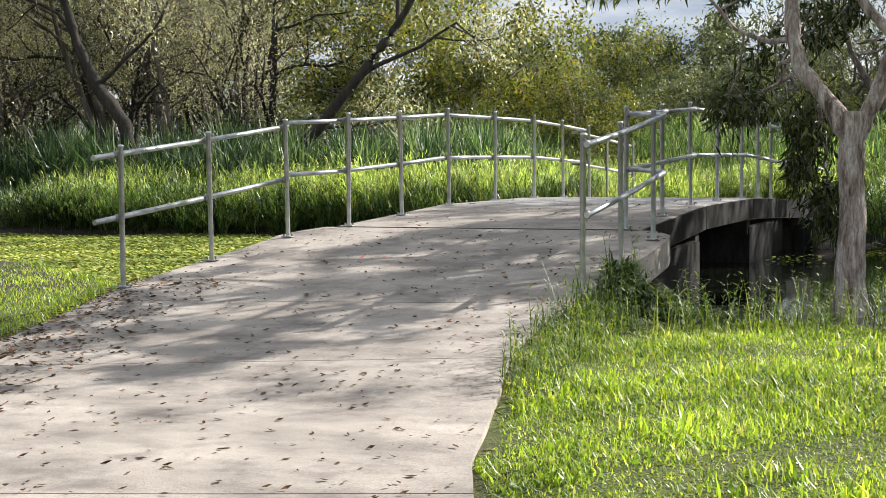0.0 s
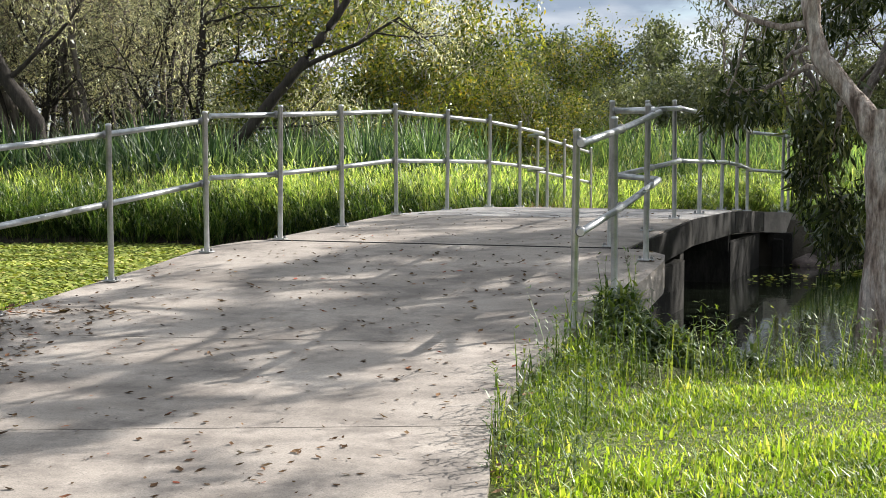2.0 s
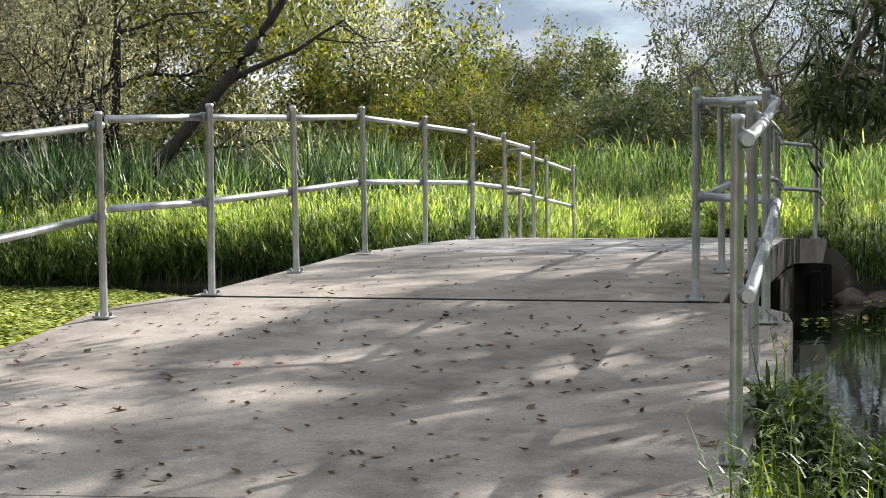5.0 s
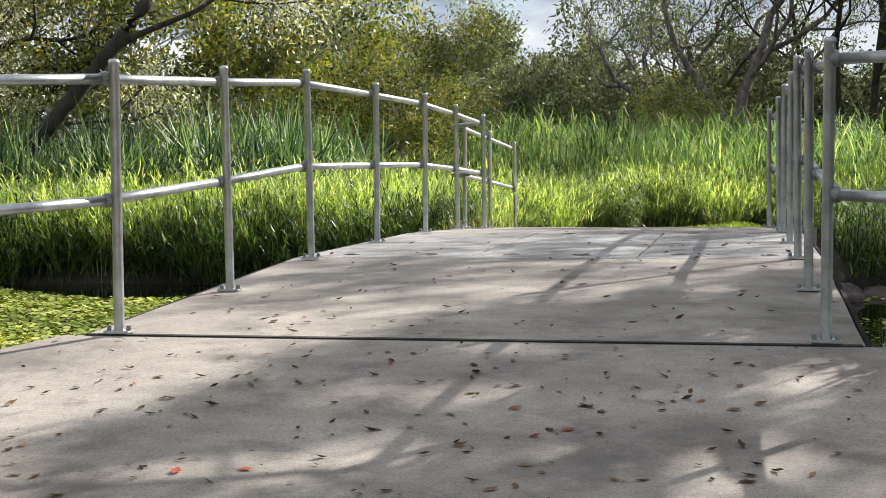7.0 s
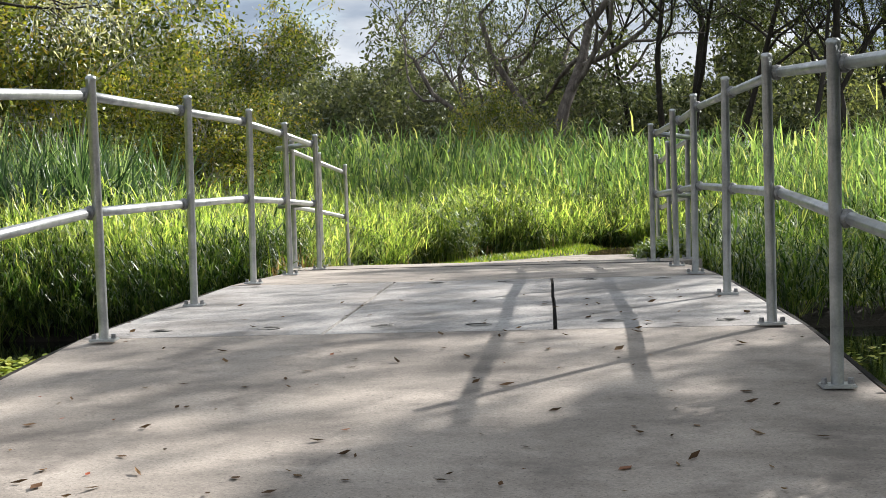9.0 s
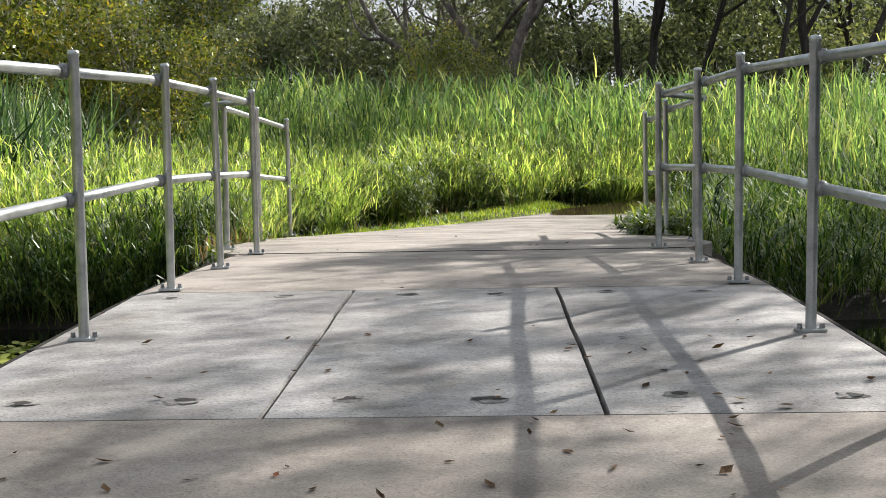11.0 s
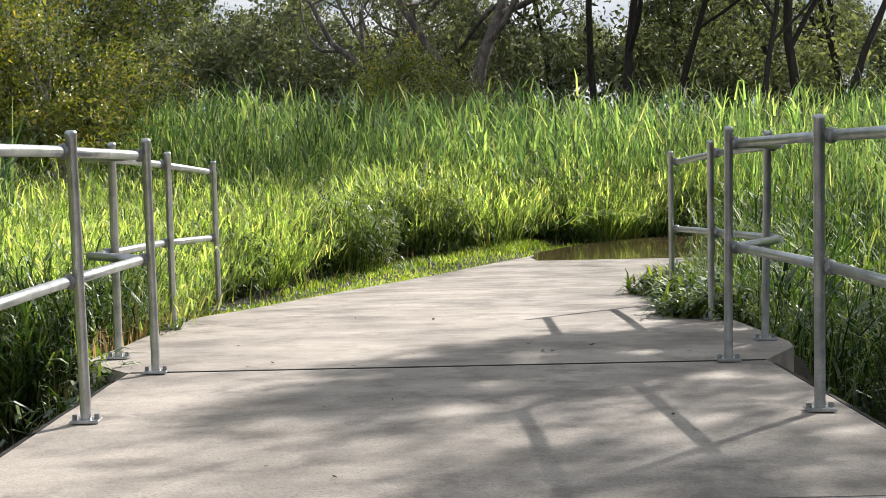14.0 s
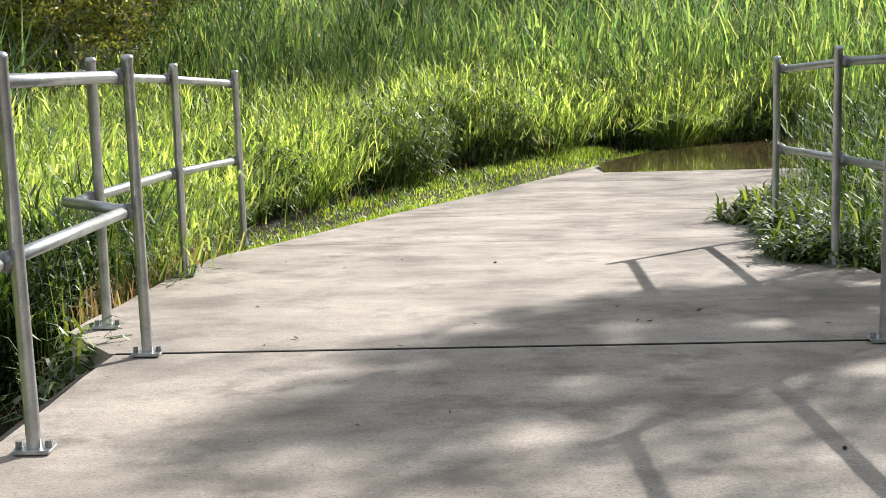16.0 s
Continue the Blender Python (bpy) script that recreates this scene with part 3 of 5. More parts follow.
def handrail(label, spots, side, ends=(0.0, 0.0), turn_back=None):
    """Posts at spots (x, y, z); rails clamped on the outer side. side: -1 left, +1 right. ends: overhang at each end. turn_back: (index, length) of the short return pipe."""
    rail = empty("handrail", spots[0])
    tagged(rail, label, "handrail", "galvanised footbridge handrails")
    o = Vector(spots[0])
    P = [Vector(p) - o for p in spots]
    for p in P:
        ob = new("post", POST_ME)
        ob.parent, ob.location = rail, p
        ob.rotation_euler = (radians(0.5 * math.sin(p.y * 5 + p.x)), radians(0.5 * math.cos(p.y * 3)), 0)
        pl = new("base_plate", PLATE_ME)
        pl.parent = ob
        for k in (-0.047, 0.047):
            bo = new("bolt", BOLT_ME)
            bo.parent, bo.location = ob, (k, 0, 0)
    for name, h in (("top_rail", H_TOP), ("mid_rail", H_MID)):
        Q = [p + Vector((side * (R_POST + R_RAIL + 0.002), 0, h)) for p in P]
        for i in range(len(Q) - 1):
            a, b = Q[i].copy(), Q[i + 1].copy()
            d = (b - a).normalized()
            if i == 0:
                a -= d * ends[0]
            if i == len(Q) - 2:
                b += d * ends[1]
            tube_ob(name, [a, b], [R_RAIL] * 2, STEEL, rail, 12)
        for q in Q:
            cl = new("clamp", CLAMP_ME)
            cl.parent, cl.location = rail, q - Vector((side * 0.012, 0, 0))
        for i, w, dy in turn_back or ():
            a = Q[i].copy() + Vector((-side * 0.02, 0, 0))
            tube_ob("return_pipe", [a, a + Vector((side * w, dy, -0.05 * abs(dy)))], [R_RAIL] * 2, STEEL, rail, 12)
    return rail


DL = [(-4.475, y, z) for y, z in ((12.67, 1.20), (14.045, 1.258), (15.50, 1.329), (17.15, 1.327), (18.79, 1.32), (20.20, 1.272), (21.62, 1.212))]
DR = [(-1.385, y, z) for y, z in ((12.70, 1.20), (14.208, 1.266), (15.60, 1.331), (17.13, 1.327), (18.775, 1.32), (20.117, 1.275), (21.62, 1.212))]
DR[-1] = (-1.45, 21.62, 1.212)
handrail("galvanised pipe handrail along the deck edge over floating weed", DL, -1, (0.0, 0.0), [(0, 0.34, -0.62), (6, 0.42, 0.50)])
handrail("galvanised pipe handrail along the deck edge over dark water", DR, 1, (0.0, 0.0), [(0, 0.44, -0.40), (6, 0.40, 0.72)])
handrail("galvanised pipe handrail with overhanging end beside the approach", [(-4.90, 9.18, 0.845), (-4.863, 10.533, 0.975), (-4.80, 11.902, 1.12)], -1, (0.30, 0.10))
handrail("galvanised pipe handrail rising out of weeds beside the approach", [(-0.88, 9.60, 0.885), (-0.909, 10.824, 1.0), (-0.944, 12.062, 1.14)], 1, (0.05, 0.28))
handrail("galvanised pipe handrail beside the path with dry grass behind", [(-4.817, 22.24, 1.185), (-4.838, 23.959, 1.085), (-4.80, 25.674, 0.962)], -1, (0.12, 0.04))
handrail("galvanised pipe handrail with grass growing through it", [(-1.048, 22.491, 1.17), (-1.10, 23.832, 1.09), (-1.08, 25.54, 0.968)], 1, (0.12, 0.04))


# ---- trees ----
def branch(p, d, length, r, lev, rng, out, wob=0.18, lift=0.12, kids=(3, 4), ratio=0.62, top_lev=3, r_end=0.45, clear=None):
    """Grows one limb and its side limbs. out: (chains, twig points)."""
    n = 5 if lev < 2 else 3
    pts, rad = [p.copy()], [r]
    q, v = p.copy(), d.normalized()
    for i in range(n):
        v = (v + Vector(rng.normal(0, wob, 3)) + Vector((0, 0, lift))).normalized()
        q = q + v * (length / n)
        if clear and clear(q.x, q.y, q.z):
            break
        pts.append(q.copy())
        rad.append(r * (1 - (1 - r_end) * (i + 1) / n))
    n = len(pts) - 1
    if n < 1:
        return
    out[0].append((pts, rad, lev))
    if lev >= top_lev:
        out[1].extend(pts[1:])
        return
    for c in range(int(rng.integers(kids[0], kids[1] + 1))):
        u = rng.uniform(0.35, 1.0) if c else 1.0
        k = min(int(u * n), n - 1)
        base = pts[k].lerp(pts[k + 1], u * n - k)
        axis = (pts[k + 1] - pts[k]).normalized()
        side = axis.cross(Vector(rng.normal(0, 1, 3))).normalized()
        dd = (axis * rng.uniform(0.35, 0.9) + side * rng.uniform(0.5, 1.0)).normalized()
        branch(base, dd, length * ratio * rng.uniform(0.75, 1.2), max(rad[k] * 0.6, 0.006), lev + 1, rng, out, wob, lift, kids, ratio, top_lev, r_end, clear)


def wood_mesh(chains, sides=(8, 6, 4, 3, 3, 14)):
    return joined([tube(c, r, sides[min(l, 5)], False) for c, r, l in chains])


def make_tree(label, limbs, material, leaf_material, n_leaf, leaf, spread, seed, droop=0.4, at=(0, 0, 0), group="", clear=None, plain=True, trim=None):
    """A tree: limbs is a list of first limbs (start, direction, length, radius, options)."""
    rng = np.random.default_rng(seed)
    out = ([], [])
    for p, d, length, r, opt in limbs:
        if "line" in opt:
            out[0].append(([Vector(q) for q in opt["line"]], opt["radii"], 5))
            continue
        branch(Vector(p), Vector(d), length, r, opt.pop("lev", 0), rng, out, clear=clear, **opt)
    tree = empty("tree", at)
    tagged(tree, label, "tree", group)
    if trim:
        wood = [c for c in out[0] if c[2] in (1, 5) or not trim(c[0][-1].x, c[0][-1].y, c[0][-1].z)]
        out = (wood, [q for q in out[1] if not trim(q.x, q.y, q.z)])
    v, f = wood_mesh(out[0])
    mesh_ob("trunk", [tuple(q) for q in v], f, material, tree, smooth=True)
    T = np.array([tuple(q) for q in out[1]])
    pick = rng.integers(0, len(T), n_leaf)
    pos = T[pick] + rng.normal(0, 1, (n_leaf, 3)) * spread
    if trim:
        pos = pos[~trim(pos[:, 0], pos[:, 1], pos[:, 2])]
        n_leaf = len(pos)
    if clear:
        pos = pos[~clear(pos[:, 0], pos[:, 1], pos[:, 2])]
        n_leaf = len(pos)
    v, f = leaf_quads(pos, rng.uniform(0.6, 1.3, n_leaf) * leaf[0], rng.uniform(0.7, 1.3, n_leaf) * leaf[1], droop, rng, plain)
    mesh_ob("crown", v, f, leaf_material, tree)
    return tree


def scatter(tree, spots, seed, group):
    """Copies of a tree at (x, y, scale); the first spot takes the tree itself."""
    rng = np.random.default_rng(seed)
    tagged(tree, group=group)
    for i, (x, y, k) in enumerate(spots):
        m = pose(x, y, float(ground_z(x, y)) - 0.05, rng.uniform(-4, 4), rng.uniform(-4, 4), rng.uniform(0, 360))
        ob = copy_thing(tree, m) if i else tree
        if not i:
            ob.matrix_basis = m
        kz = k * rng.uniform(0.92, 1.1)
        ob.scale = (k, k, kz)


def open_trunk(h, r, seed, stems=1, **opt):
    rng = np.random.default_rng(seed)
    res = []
    for i in range(stems):
        a = rng.uniform(0, 6.28)
        t = 0.08 + 0.22 * (stems > 1)
        o = dict(wob=0.10, lift=0.10, kids=(4, 6), ratio=0.50, top_lev=3)
        o.update(opt)
        res.append(((0.25 * i * math.cos(a), 0.25 * i * math.sin(a), 0), (t * math.cos(a), t * math.sin(a), 1), h * (1 - 0.12 * i) * 0.62, r * (1 - 0.2 * i), o))
    return res


W1 = "slender grey-green swamp tree with pale crooked stems"
swamp_a = make_tree(W1, open_trunk(10, 0.13, 3, 3, kids=(5, 6)), TANBARK, LEAF_GREY, 10500, (0.12, 0.026), 0.27, 11, 0.35)
swamp_b = make_tree("swamp tree with dark leaning stems and thin foliage", open_trunk(9, 0.15, 5, 3, wob=0.2, kids=(5, 6)), DARKBARK, LEAF_GREY, 9500, (0.12, 0.026), 0.27, 12, 0.35)
far_a = make_tree("dense olive-green forest tree", open_trunk(12, 0.18, 8, 1, kids=(6, 7), ratio=0.5, top_lev=3), GREYBARK, LEAF_FAR, 8500, (0.32, 0.17), 0.36, 13, 0.35)
far_b = make_tree("dark dense forest tree", open_trunk(11, 0.18, 9, 1, kids=(6, 7), ratio=0.5, top_lev=3), DARKBARK, LEAF_FAR, 8000, (0.28, 0.14), 0.36, 14, 0.35)
tall_a = make_tree("tall dark-trunked tree with feathery sparse foliage", open_trunk(17, 0.165, 10, 2, wob=0.12, kids=(5, 6), ratio=0.46), DARKBARK, LEAF_DARK, 8000, (0.20, 0.045), 0.42, 15, 0.4)
tall_b = make_tree("tall thin dark tree with open crown", open_trunk(15, 0.125, 21, 1, wob=0.14, kids=(5, 6), ratio=0.48), DARKBARK, LEAF_DARK, 6500, (0.20, 0.045), 0.42, 16, 0.4)
gum = make_tree("pale twisted gum tree with clumped olive leaves", open_trunk(15, 0.24, 33, 3, wob=0.26, kids=(3, 4), ratio=0.54), TANBARK, LEAF_FAR, 6500, (0.20, 0.06), 0.26, 17, 0.5)
bush = make_tree("bushy yellow-green tree with fine branches", open_trunk(6.4, 0.07, 44, 4, wob=0.16, kids=(5, 6), ratio=0.55), GREYBARK, LEAF_YELLOW, 17000, (0.14, 0.05), 0.15, 18, 0.3, plain=False)


def fan(seed, n, eye, left, right, near, deep, k0, k1):
    """Spots spread between two bearings (degrees left of +y) as seen from eye."""
    rng = np.random.default_rng(seed)
    res = []
    for i in range(n):
        b = radians(left + (right - left) * (i + rng.uniform(0.1, 0.9)) / n)
        d = rng.uniform(near, deep)
        res.append((eye[0] - d * math.sin(b), eye[1] + d * math.cos(b), rng.uniform(k0, k1)))
    return res


EYE0 = (2.3, -0.6)
scatter(swamp_a, fan(1, 13, EYE0, 50, 30, 36, 46, 0.85, 1.15), 1, "swamp trees behind the reeds")
scatter(swamp_b, fan(2, 10, EYE0, 48, 30, 35, 48, 0.85, 1.15), 2, "swamp trees behind the reeds")
scatter(far_b, fan(3, 11, EYE0, 55, 29, 50, 66, 0.85, 1.1) + fan(9, 15, EYE0, 54, 19, 46, 56, 0.34, 0.5) + [(x, 68 + 5 * math.sin(x * 1.7), 0.72 + 0.1 * math.sin(x)) for x in range(6, 46, 6)] + [(x * 1.0, 60 + 3 * math.sin(x * 2.9), 0.36 + 0.07 * math.sin(x * 1.9)) for x in np.arange(-20, 34, 2.6)], 3, "forest trees beyond the wetland")
scatter(far_a, [(x, 104 + 9 * math.sin(x * 2.3), 0.66 + 0.10 * math.sin(x * 1.3) + 0.30 * math.exp(-((x + 25) / 4.5) ** 2)) for x in np.arange(-50, 26, 3.3)] + [(x + 2, 90 + 6 * math.sin(x), 0.50 + 0.08 * math.sin(x * 2.1)) for x in np.arange(-40, 14, 4.5)], 4, "forest trees beyond the wetland")
scatter(gum, [(-2.0, 53, 1.0), (-5.5, 60, 0.8), (-1.0, 64, 0.9)], 5, "gum trees beyond the reeds")
scatter(tall_a, [(2.2, 53, 0.95), (7.5, 52, 1.0), (12.6, 54, 1.05), (17.5, 50, 1.0), (23, 55, 1.0), (10, 62, 1.0)], 6, "tall trees beyond the reeds")
scatter(tall_b, [(4.0, 55, 1.0), (5.6, 50.5, 0.8), (9.6, 57, 1.05), (14.8, 51, 0.9), (20, 57, 1.0), (27, 52, 1.0), (0.8, 60, 0.95)], 7, "tall trees beyond the reeds")
scatter(bush, [(-10.6, 33.2, 1.0), (-8.9, 36.5, 0.66), (-12.8, 31.8, 1.12), (-9.9, 39, 0.8), (-4.2, 47, 0.55), (-2.2, 46, 0.5)], 8, "yellow-green trees on the bank")

# the paperbark at the water's edge, and three unseen trees added to shade the bridge
PB = dict(wob=0.17, lift=0.04, kids=(4, 5), ratio=0.55, top_lev=3)


def stem(line, radii, cuts=7):
    """A hand-laid limb with uneven, knotty girth."""
    P, R = [], []
    for i in range(len(line) - 1):
        for k in range(cuts):
            u = k / cuts
            q = Vector(line[i]).lerp(Vector(line[i + 1]), u)
            w = Vector((noise.noise(q * 2.1), noise.noise(q * 2.1 + Vector((9, 0, 0))), 0)) * 0.035
            P.append(tuple(q + w))
            R.append((radii[i] + (radii[i + 1] - radii[i]) * u) * (1 + 0.26 * noise.noise(q * 4.3) + 0.13 * noise.noise(q * 13)))
    P.append(line[-1])
    R.append(radii[-1])
    return (None, None, 0, 0, dict(line=P, radii=R))


LIMB = dict(wob=0.16, lift=0.08, kids=(4, 5), ratio=0.52, top_lev=3, lev=1)
leaning = make_tree("dark trunk leaning far over behind the reeds", [
    stem([(0, 0, 0), (1.0, 0.2, 1.2), (2.1, 0.4, 2.3), (3.1, 0.6, 3.5), (4.0, 0.8, 4.7), (5.0, 1.0, 6.4)], [0.17, 0.15, 0.135, 0.115, 0.085, 0.04]),
    ((3.0, 0.6, 3.4), (0.9, 0.2, 0.35), 2.6, 0.06, dict(LIMB)),
    ((3.9, 0.8, 4.6), (-0.2, 0.3, 1.0), 2.6, 0.06, dict(LIMB)),
    ((4.4, 0.9, 5.3), (0.7, -0.2, 0.7), 2.4, 0.05, dict(LIMB)),
    ((2.0, 0.4, 2.2), (0.9, 0.3, 0.1), 1.8, 0.04, dict(LIMB)),
], DARKBARK, LEAF_GREY, 4500, (0.12, 0.026), 0.3, 51, at=(-14.8, 27.1, 0.4))
bowed = make_tree("dark bowed trunk curving up from the reeds", [
    stem([(0.6, 0, 0), (0.25, 0, 1.6), (0.1, 0, 2.4), (-0.55, -0.15, 3.3), (-1.0, -0.25, 4.3), (-1.35, -0.35, 5.6), (-1.7, -0.4, 7.4)], [0.20, 0.18, 0.17, 0.15, 0.12, 0.09, 0.05]),
    ((-0.55, -0.15, 3.3), (0.9, 0.1, 0.5), 2.4, 0.06, dict(LIMB)),
    ((-1.0, -0.2, 4.4), (-0.8, 0.2, 0.6), 2.4, 0.06, dict(LIMB)),
    ((-1.3, -0.3, 5.5), (0.8, -0.1, 0.7), 2.6, 0.05, dict(LIMB)),
    ((-1.5, -0.3, 6.4), (-0.6, -0.3, 0.8), 2.2, 0.05, dict(LIMB)),
], DARKBARK, LEAF_GREY, 5000, (0.12, 0.026), 0.3, 52, at=(-17.5, 26.4, 0.4))

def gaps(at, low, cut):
    """Gaps cut along the light in a crown that stands at a place, to put sun flecks on the path: true inside one."""
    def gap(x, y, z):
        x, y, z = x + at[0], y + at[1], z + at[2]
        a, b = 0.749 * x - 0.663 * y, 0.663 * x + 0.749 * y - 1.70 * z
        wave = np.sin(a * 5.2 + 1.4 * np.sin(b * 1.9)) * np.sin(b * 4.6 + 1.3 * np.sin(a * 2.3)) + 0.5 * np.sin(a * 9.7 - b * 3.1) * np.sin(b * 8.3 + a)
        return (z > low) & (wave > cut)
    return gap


paperbark = make_tree("paperbark tree with flaking pale bark at the water edge", [
    stem([(0, 0, 0), (-0.03, 0, 0.5), (0.0, 0, 1.0), (-0.02, 0, 1.6), (0.0, 0, 2.08)], [0.195, 0.14, 0.122, 0.122, 0.112]),
    stem([(-0.03, 0, 1.85), (-0.16, 0.02, 2.08), (-0.32, 0.05, 2.28), (-0.50, 0.06, 2.50), (-0.58, 0.1, 2.78), (-0.60, 0.2, 3.3), (-0.72, 0.3, 4.1), (-0.9, 0.5, 5.0)], [0.105, 0.088, 0.075, 0.088, 0.068, 0.06, 0.05, 0.035]),
    stem([(0.02, 0, 1.85), (0.14, 0, 2.12), (0.28, 0.05, 2.45), (0.50, 0.1, 3.0), (0.62, 0.3, 4.0), (0.6, 0.5, 5.2)], [0.105, 0.09, 0.075, 0.065, 0.05, 0.035]),
    stem([(0.40, 0.1, 2.7), (0.05, 0.2, 3.15), (-0.25, 0.35, 3.40)], [0.05, 0.045, 0.03]),
    ((-0.62, 0.2, 3.5), (-0.9, 0.6, 0.45), 1.8, 0.045, dict(PB, lev=1, lift=0.08)),
    ((-0.70, 0.3, 4.0), (-0.9, 0.6, 0.5), 2.4, 0.05, dict(PB, lev=1, lift=0.08)),
    ((-0.9, 0.5, 4.9), (-0.7, 0.9, 0.6), 2.3, 0.04, dict(PB, lev=1)),
    ((-0.60, 0.2, 3.3), (-0.9, -0.3, 0.55), 1.5, 0.035, dict(PB, lev=1, lift=0.1)),
    ((-0.57, 0.1, 2.8), (-0.35, 1.0, 0.25), 2.0, 0.032, dict(PB, lev=1)),
    ((-0.45, 0.1, 2.4), (-0.25, 1.0, 0.05), 2.2, 0.028, dict(PB, lev=1, lift=-0.03)),
    ((-0.30, 0.1, 2.1), (-0.05, 1.0, -0.05), 2.2, 0.030, dict(PB, lev=1, lift=-0.07)),
    ((-0.30, 0.1, 2.2), (-0.35, 1.0, -0.05), 1.6, 0.030, dict(PB, lev=1, lift=-0.07)),
    ((0.10, 0.1, 2.0), (0.1, 1.0, 0.10), 2.0, 0.030, dict(PB, lev=1, lift=-0.06)),
    ((-0.52, 0.1, 2.6), (-0.45, 0.9, 0.1), 1.4, 0.028, dict(PB, lev=1, lift=-0.04)),
    ((-0.75, 0.3, 4.3), (0.2, 1.0, 0.5), 2.3, 0.045, dict(PB, lev=1)),
    ((0.6, 0.5, 5.0), (-0.4, 1.0, 0.6), 2.3, 0.04, dict(PB, lev=1)),
    # four limbs added to throw more shade on the path
    ((-0.62, 0.2, 3.5), (0.7, -0.7, 0.15), 1.8, 0.035, dict(PB, lev=1)),
    ((0.55, 0.2, 3.3), (0.6, -0.8, 0.10), 1.8, 0.035, dict(PB, lev=1)),
    ((-0.6, 0.2, 3.4), (-0.8, 0.5, 0.10), 2.0, 0.035, dict(PB, lev=1)),
    ((0.6, 0.4, 4.0), (-0.2, -0.9, 0.10), 1.8, 0.035, dict(PB, lev=1)),
    ((0.6, 0.4, 4.2), (0.9, 0.5, 0.4), 2.2, 0.04, dict(PB, lev=1)),
    ((0.5, 0.1, 3.0), (0.9, 0.7, 0.35), 2.0, 0.04, dict(PB, lev=1)),
    ((0.55, 0.2, 3.4), (0.3, 1.0, 0.3), 2.2, 0.04, dict(PB, lev=1)),
    ((0.6, 0.4, 4.0), (0.7, 1.0, 0.5), 2.8, 0.045, dict(PB, lev=1)),
    ((0.62, 0.5, 5.0), (0.8, 0.6, 0.7), 2.6, 0.04, dict(PB, lev=1)),
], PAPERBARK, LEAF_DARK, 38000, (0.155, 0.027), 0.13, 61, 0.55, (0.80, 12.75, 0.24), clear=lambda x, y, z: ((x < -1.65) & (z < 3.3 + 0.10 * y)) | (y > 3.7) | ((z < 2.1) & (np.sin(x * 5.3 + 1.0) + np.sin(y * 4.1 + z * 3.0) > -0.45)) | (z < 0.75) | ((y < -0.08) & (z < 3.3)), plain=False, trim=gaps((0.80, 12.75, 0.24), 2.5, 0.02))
def shade_outline(x, y, z):
    """The crown outline laid out as the wanted shadow, slanting along the light: true outside it."""
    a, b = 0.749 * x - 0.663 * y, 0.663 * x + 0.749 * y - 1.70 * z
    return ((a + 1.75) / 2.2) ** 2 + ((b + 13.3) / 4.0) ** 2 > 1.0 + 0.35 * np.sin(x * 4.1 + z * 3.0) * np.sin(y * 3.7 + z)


# out-of-view tree, its crown cut to throw a chosen shadow on the deck
def shade_tree(n_leaf, seed, at, cut):
    return make_tree("unseen paperbark added to shade the bridge", [
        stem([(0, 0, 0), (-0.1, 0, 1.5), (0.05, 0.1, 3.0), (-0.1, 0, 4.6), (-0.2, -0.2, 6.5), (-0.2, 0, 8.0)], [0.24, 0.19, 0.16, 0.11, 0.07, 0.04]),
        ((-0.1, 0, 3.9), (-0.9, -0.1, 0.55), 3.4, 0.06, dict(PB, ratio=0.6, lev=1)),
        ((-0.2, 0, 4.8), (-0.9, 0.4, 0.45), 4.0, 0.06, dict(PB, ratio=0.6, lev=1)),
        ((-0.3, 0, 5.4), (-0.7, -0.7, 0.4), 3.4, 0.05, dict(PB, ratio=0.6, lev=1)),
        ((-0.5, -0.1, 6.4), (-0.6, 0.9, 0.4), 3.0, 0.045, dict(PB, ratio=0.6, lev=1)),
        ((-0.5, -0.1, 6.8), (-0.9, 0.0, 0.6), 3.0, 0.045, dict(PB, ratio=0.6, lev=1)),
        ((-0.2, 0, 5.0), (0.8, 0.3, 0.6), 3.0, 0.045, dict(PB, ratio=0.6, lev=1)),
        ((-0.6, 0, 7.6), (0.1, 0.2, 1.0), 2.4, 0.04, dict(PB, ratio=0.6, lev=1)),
    ], PAPERBARK, LEAF_DARK, n_leaf, (0.17, 0.045), 0.46, seed, 0.5, at, "paperbarks on the creek bank", plain=False, trim=lambda x, y, z: shade_outline(x, y, z) | gaps(at, 1.0, cut)(x, y, z))


# added shade casters, placed by where their shadows fall
shade = shade_tree(26000, 62, (8.35, 29.1, 0.5), 0.75)
shade_2 = shade_tree(48000, 62, (8.40, 20.2, 0.2), 0.42)
shade_3 = shade_tree(6500, 66, (9.03, 26.2, 0.5), 0.4)
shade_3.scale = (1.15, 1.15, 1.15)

# ---- undergrowth and reeds and grass ----
def thicket(n, x0, x1, y0, y1, h, seed):
    """Shrubby undergrowth below the forest trees, with an uneven top."""
    rng = np.random.default_rng(seed)
    x, y = rng.uniform(x0, x1, n), rng.uniform(y0, y1, n)
    top = h * (0.75 + 0.25 * np.sin(x * 0.8 + seed) * np.sin(y * 0.9) + 0.2 * np.sin(x * 2.3 + y) + 0.12 * np.sin(x * 5.1))
    pos = np.stack([x, y, ground_z(x, y) + top * np.sqrt(rng.uniform(0.0, 1, n))], 1)
    v, f = leaf_quads(pos, rng.uniform(0.14, 0.34, n), rng.uniform(0.06, 0.14, n), 0.3, rng)
    return tagged(mesh_ob("undergrowth", v, f, LEAF_FAR), "dark olive undergrowth below the forest trees", "undergrowth", kind="stuff")


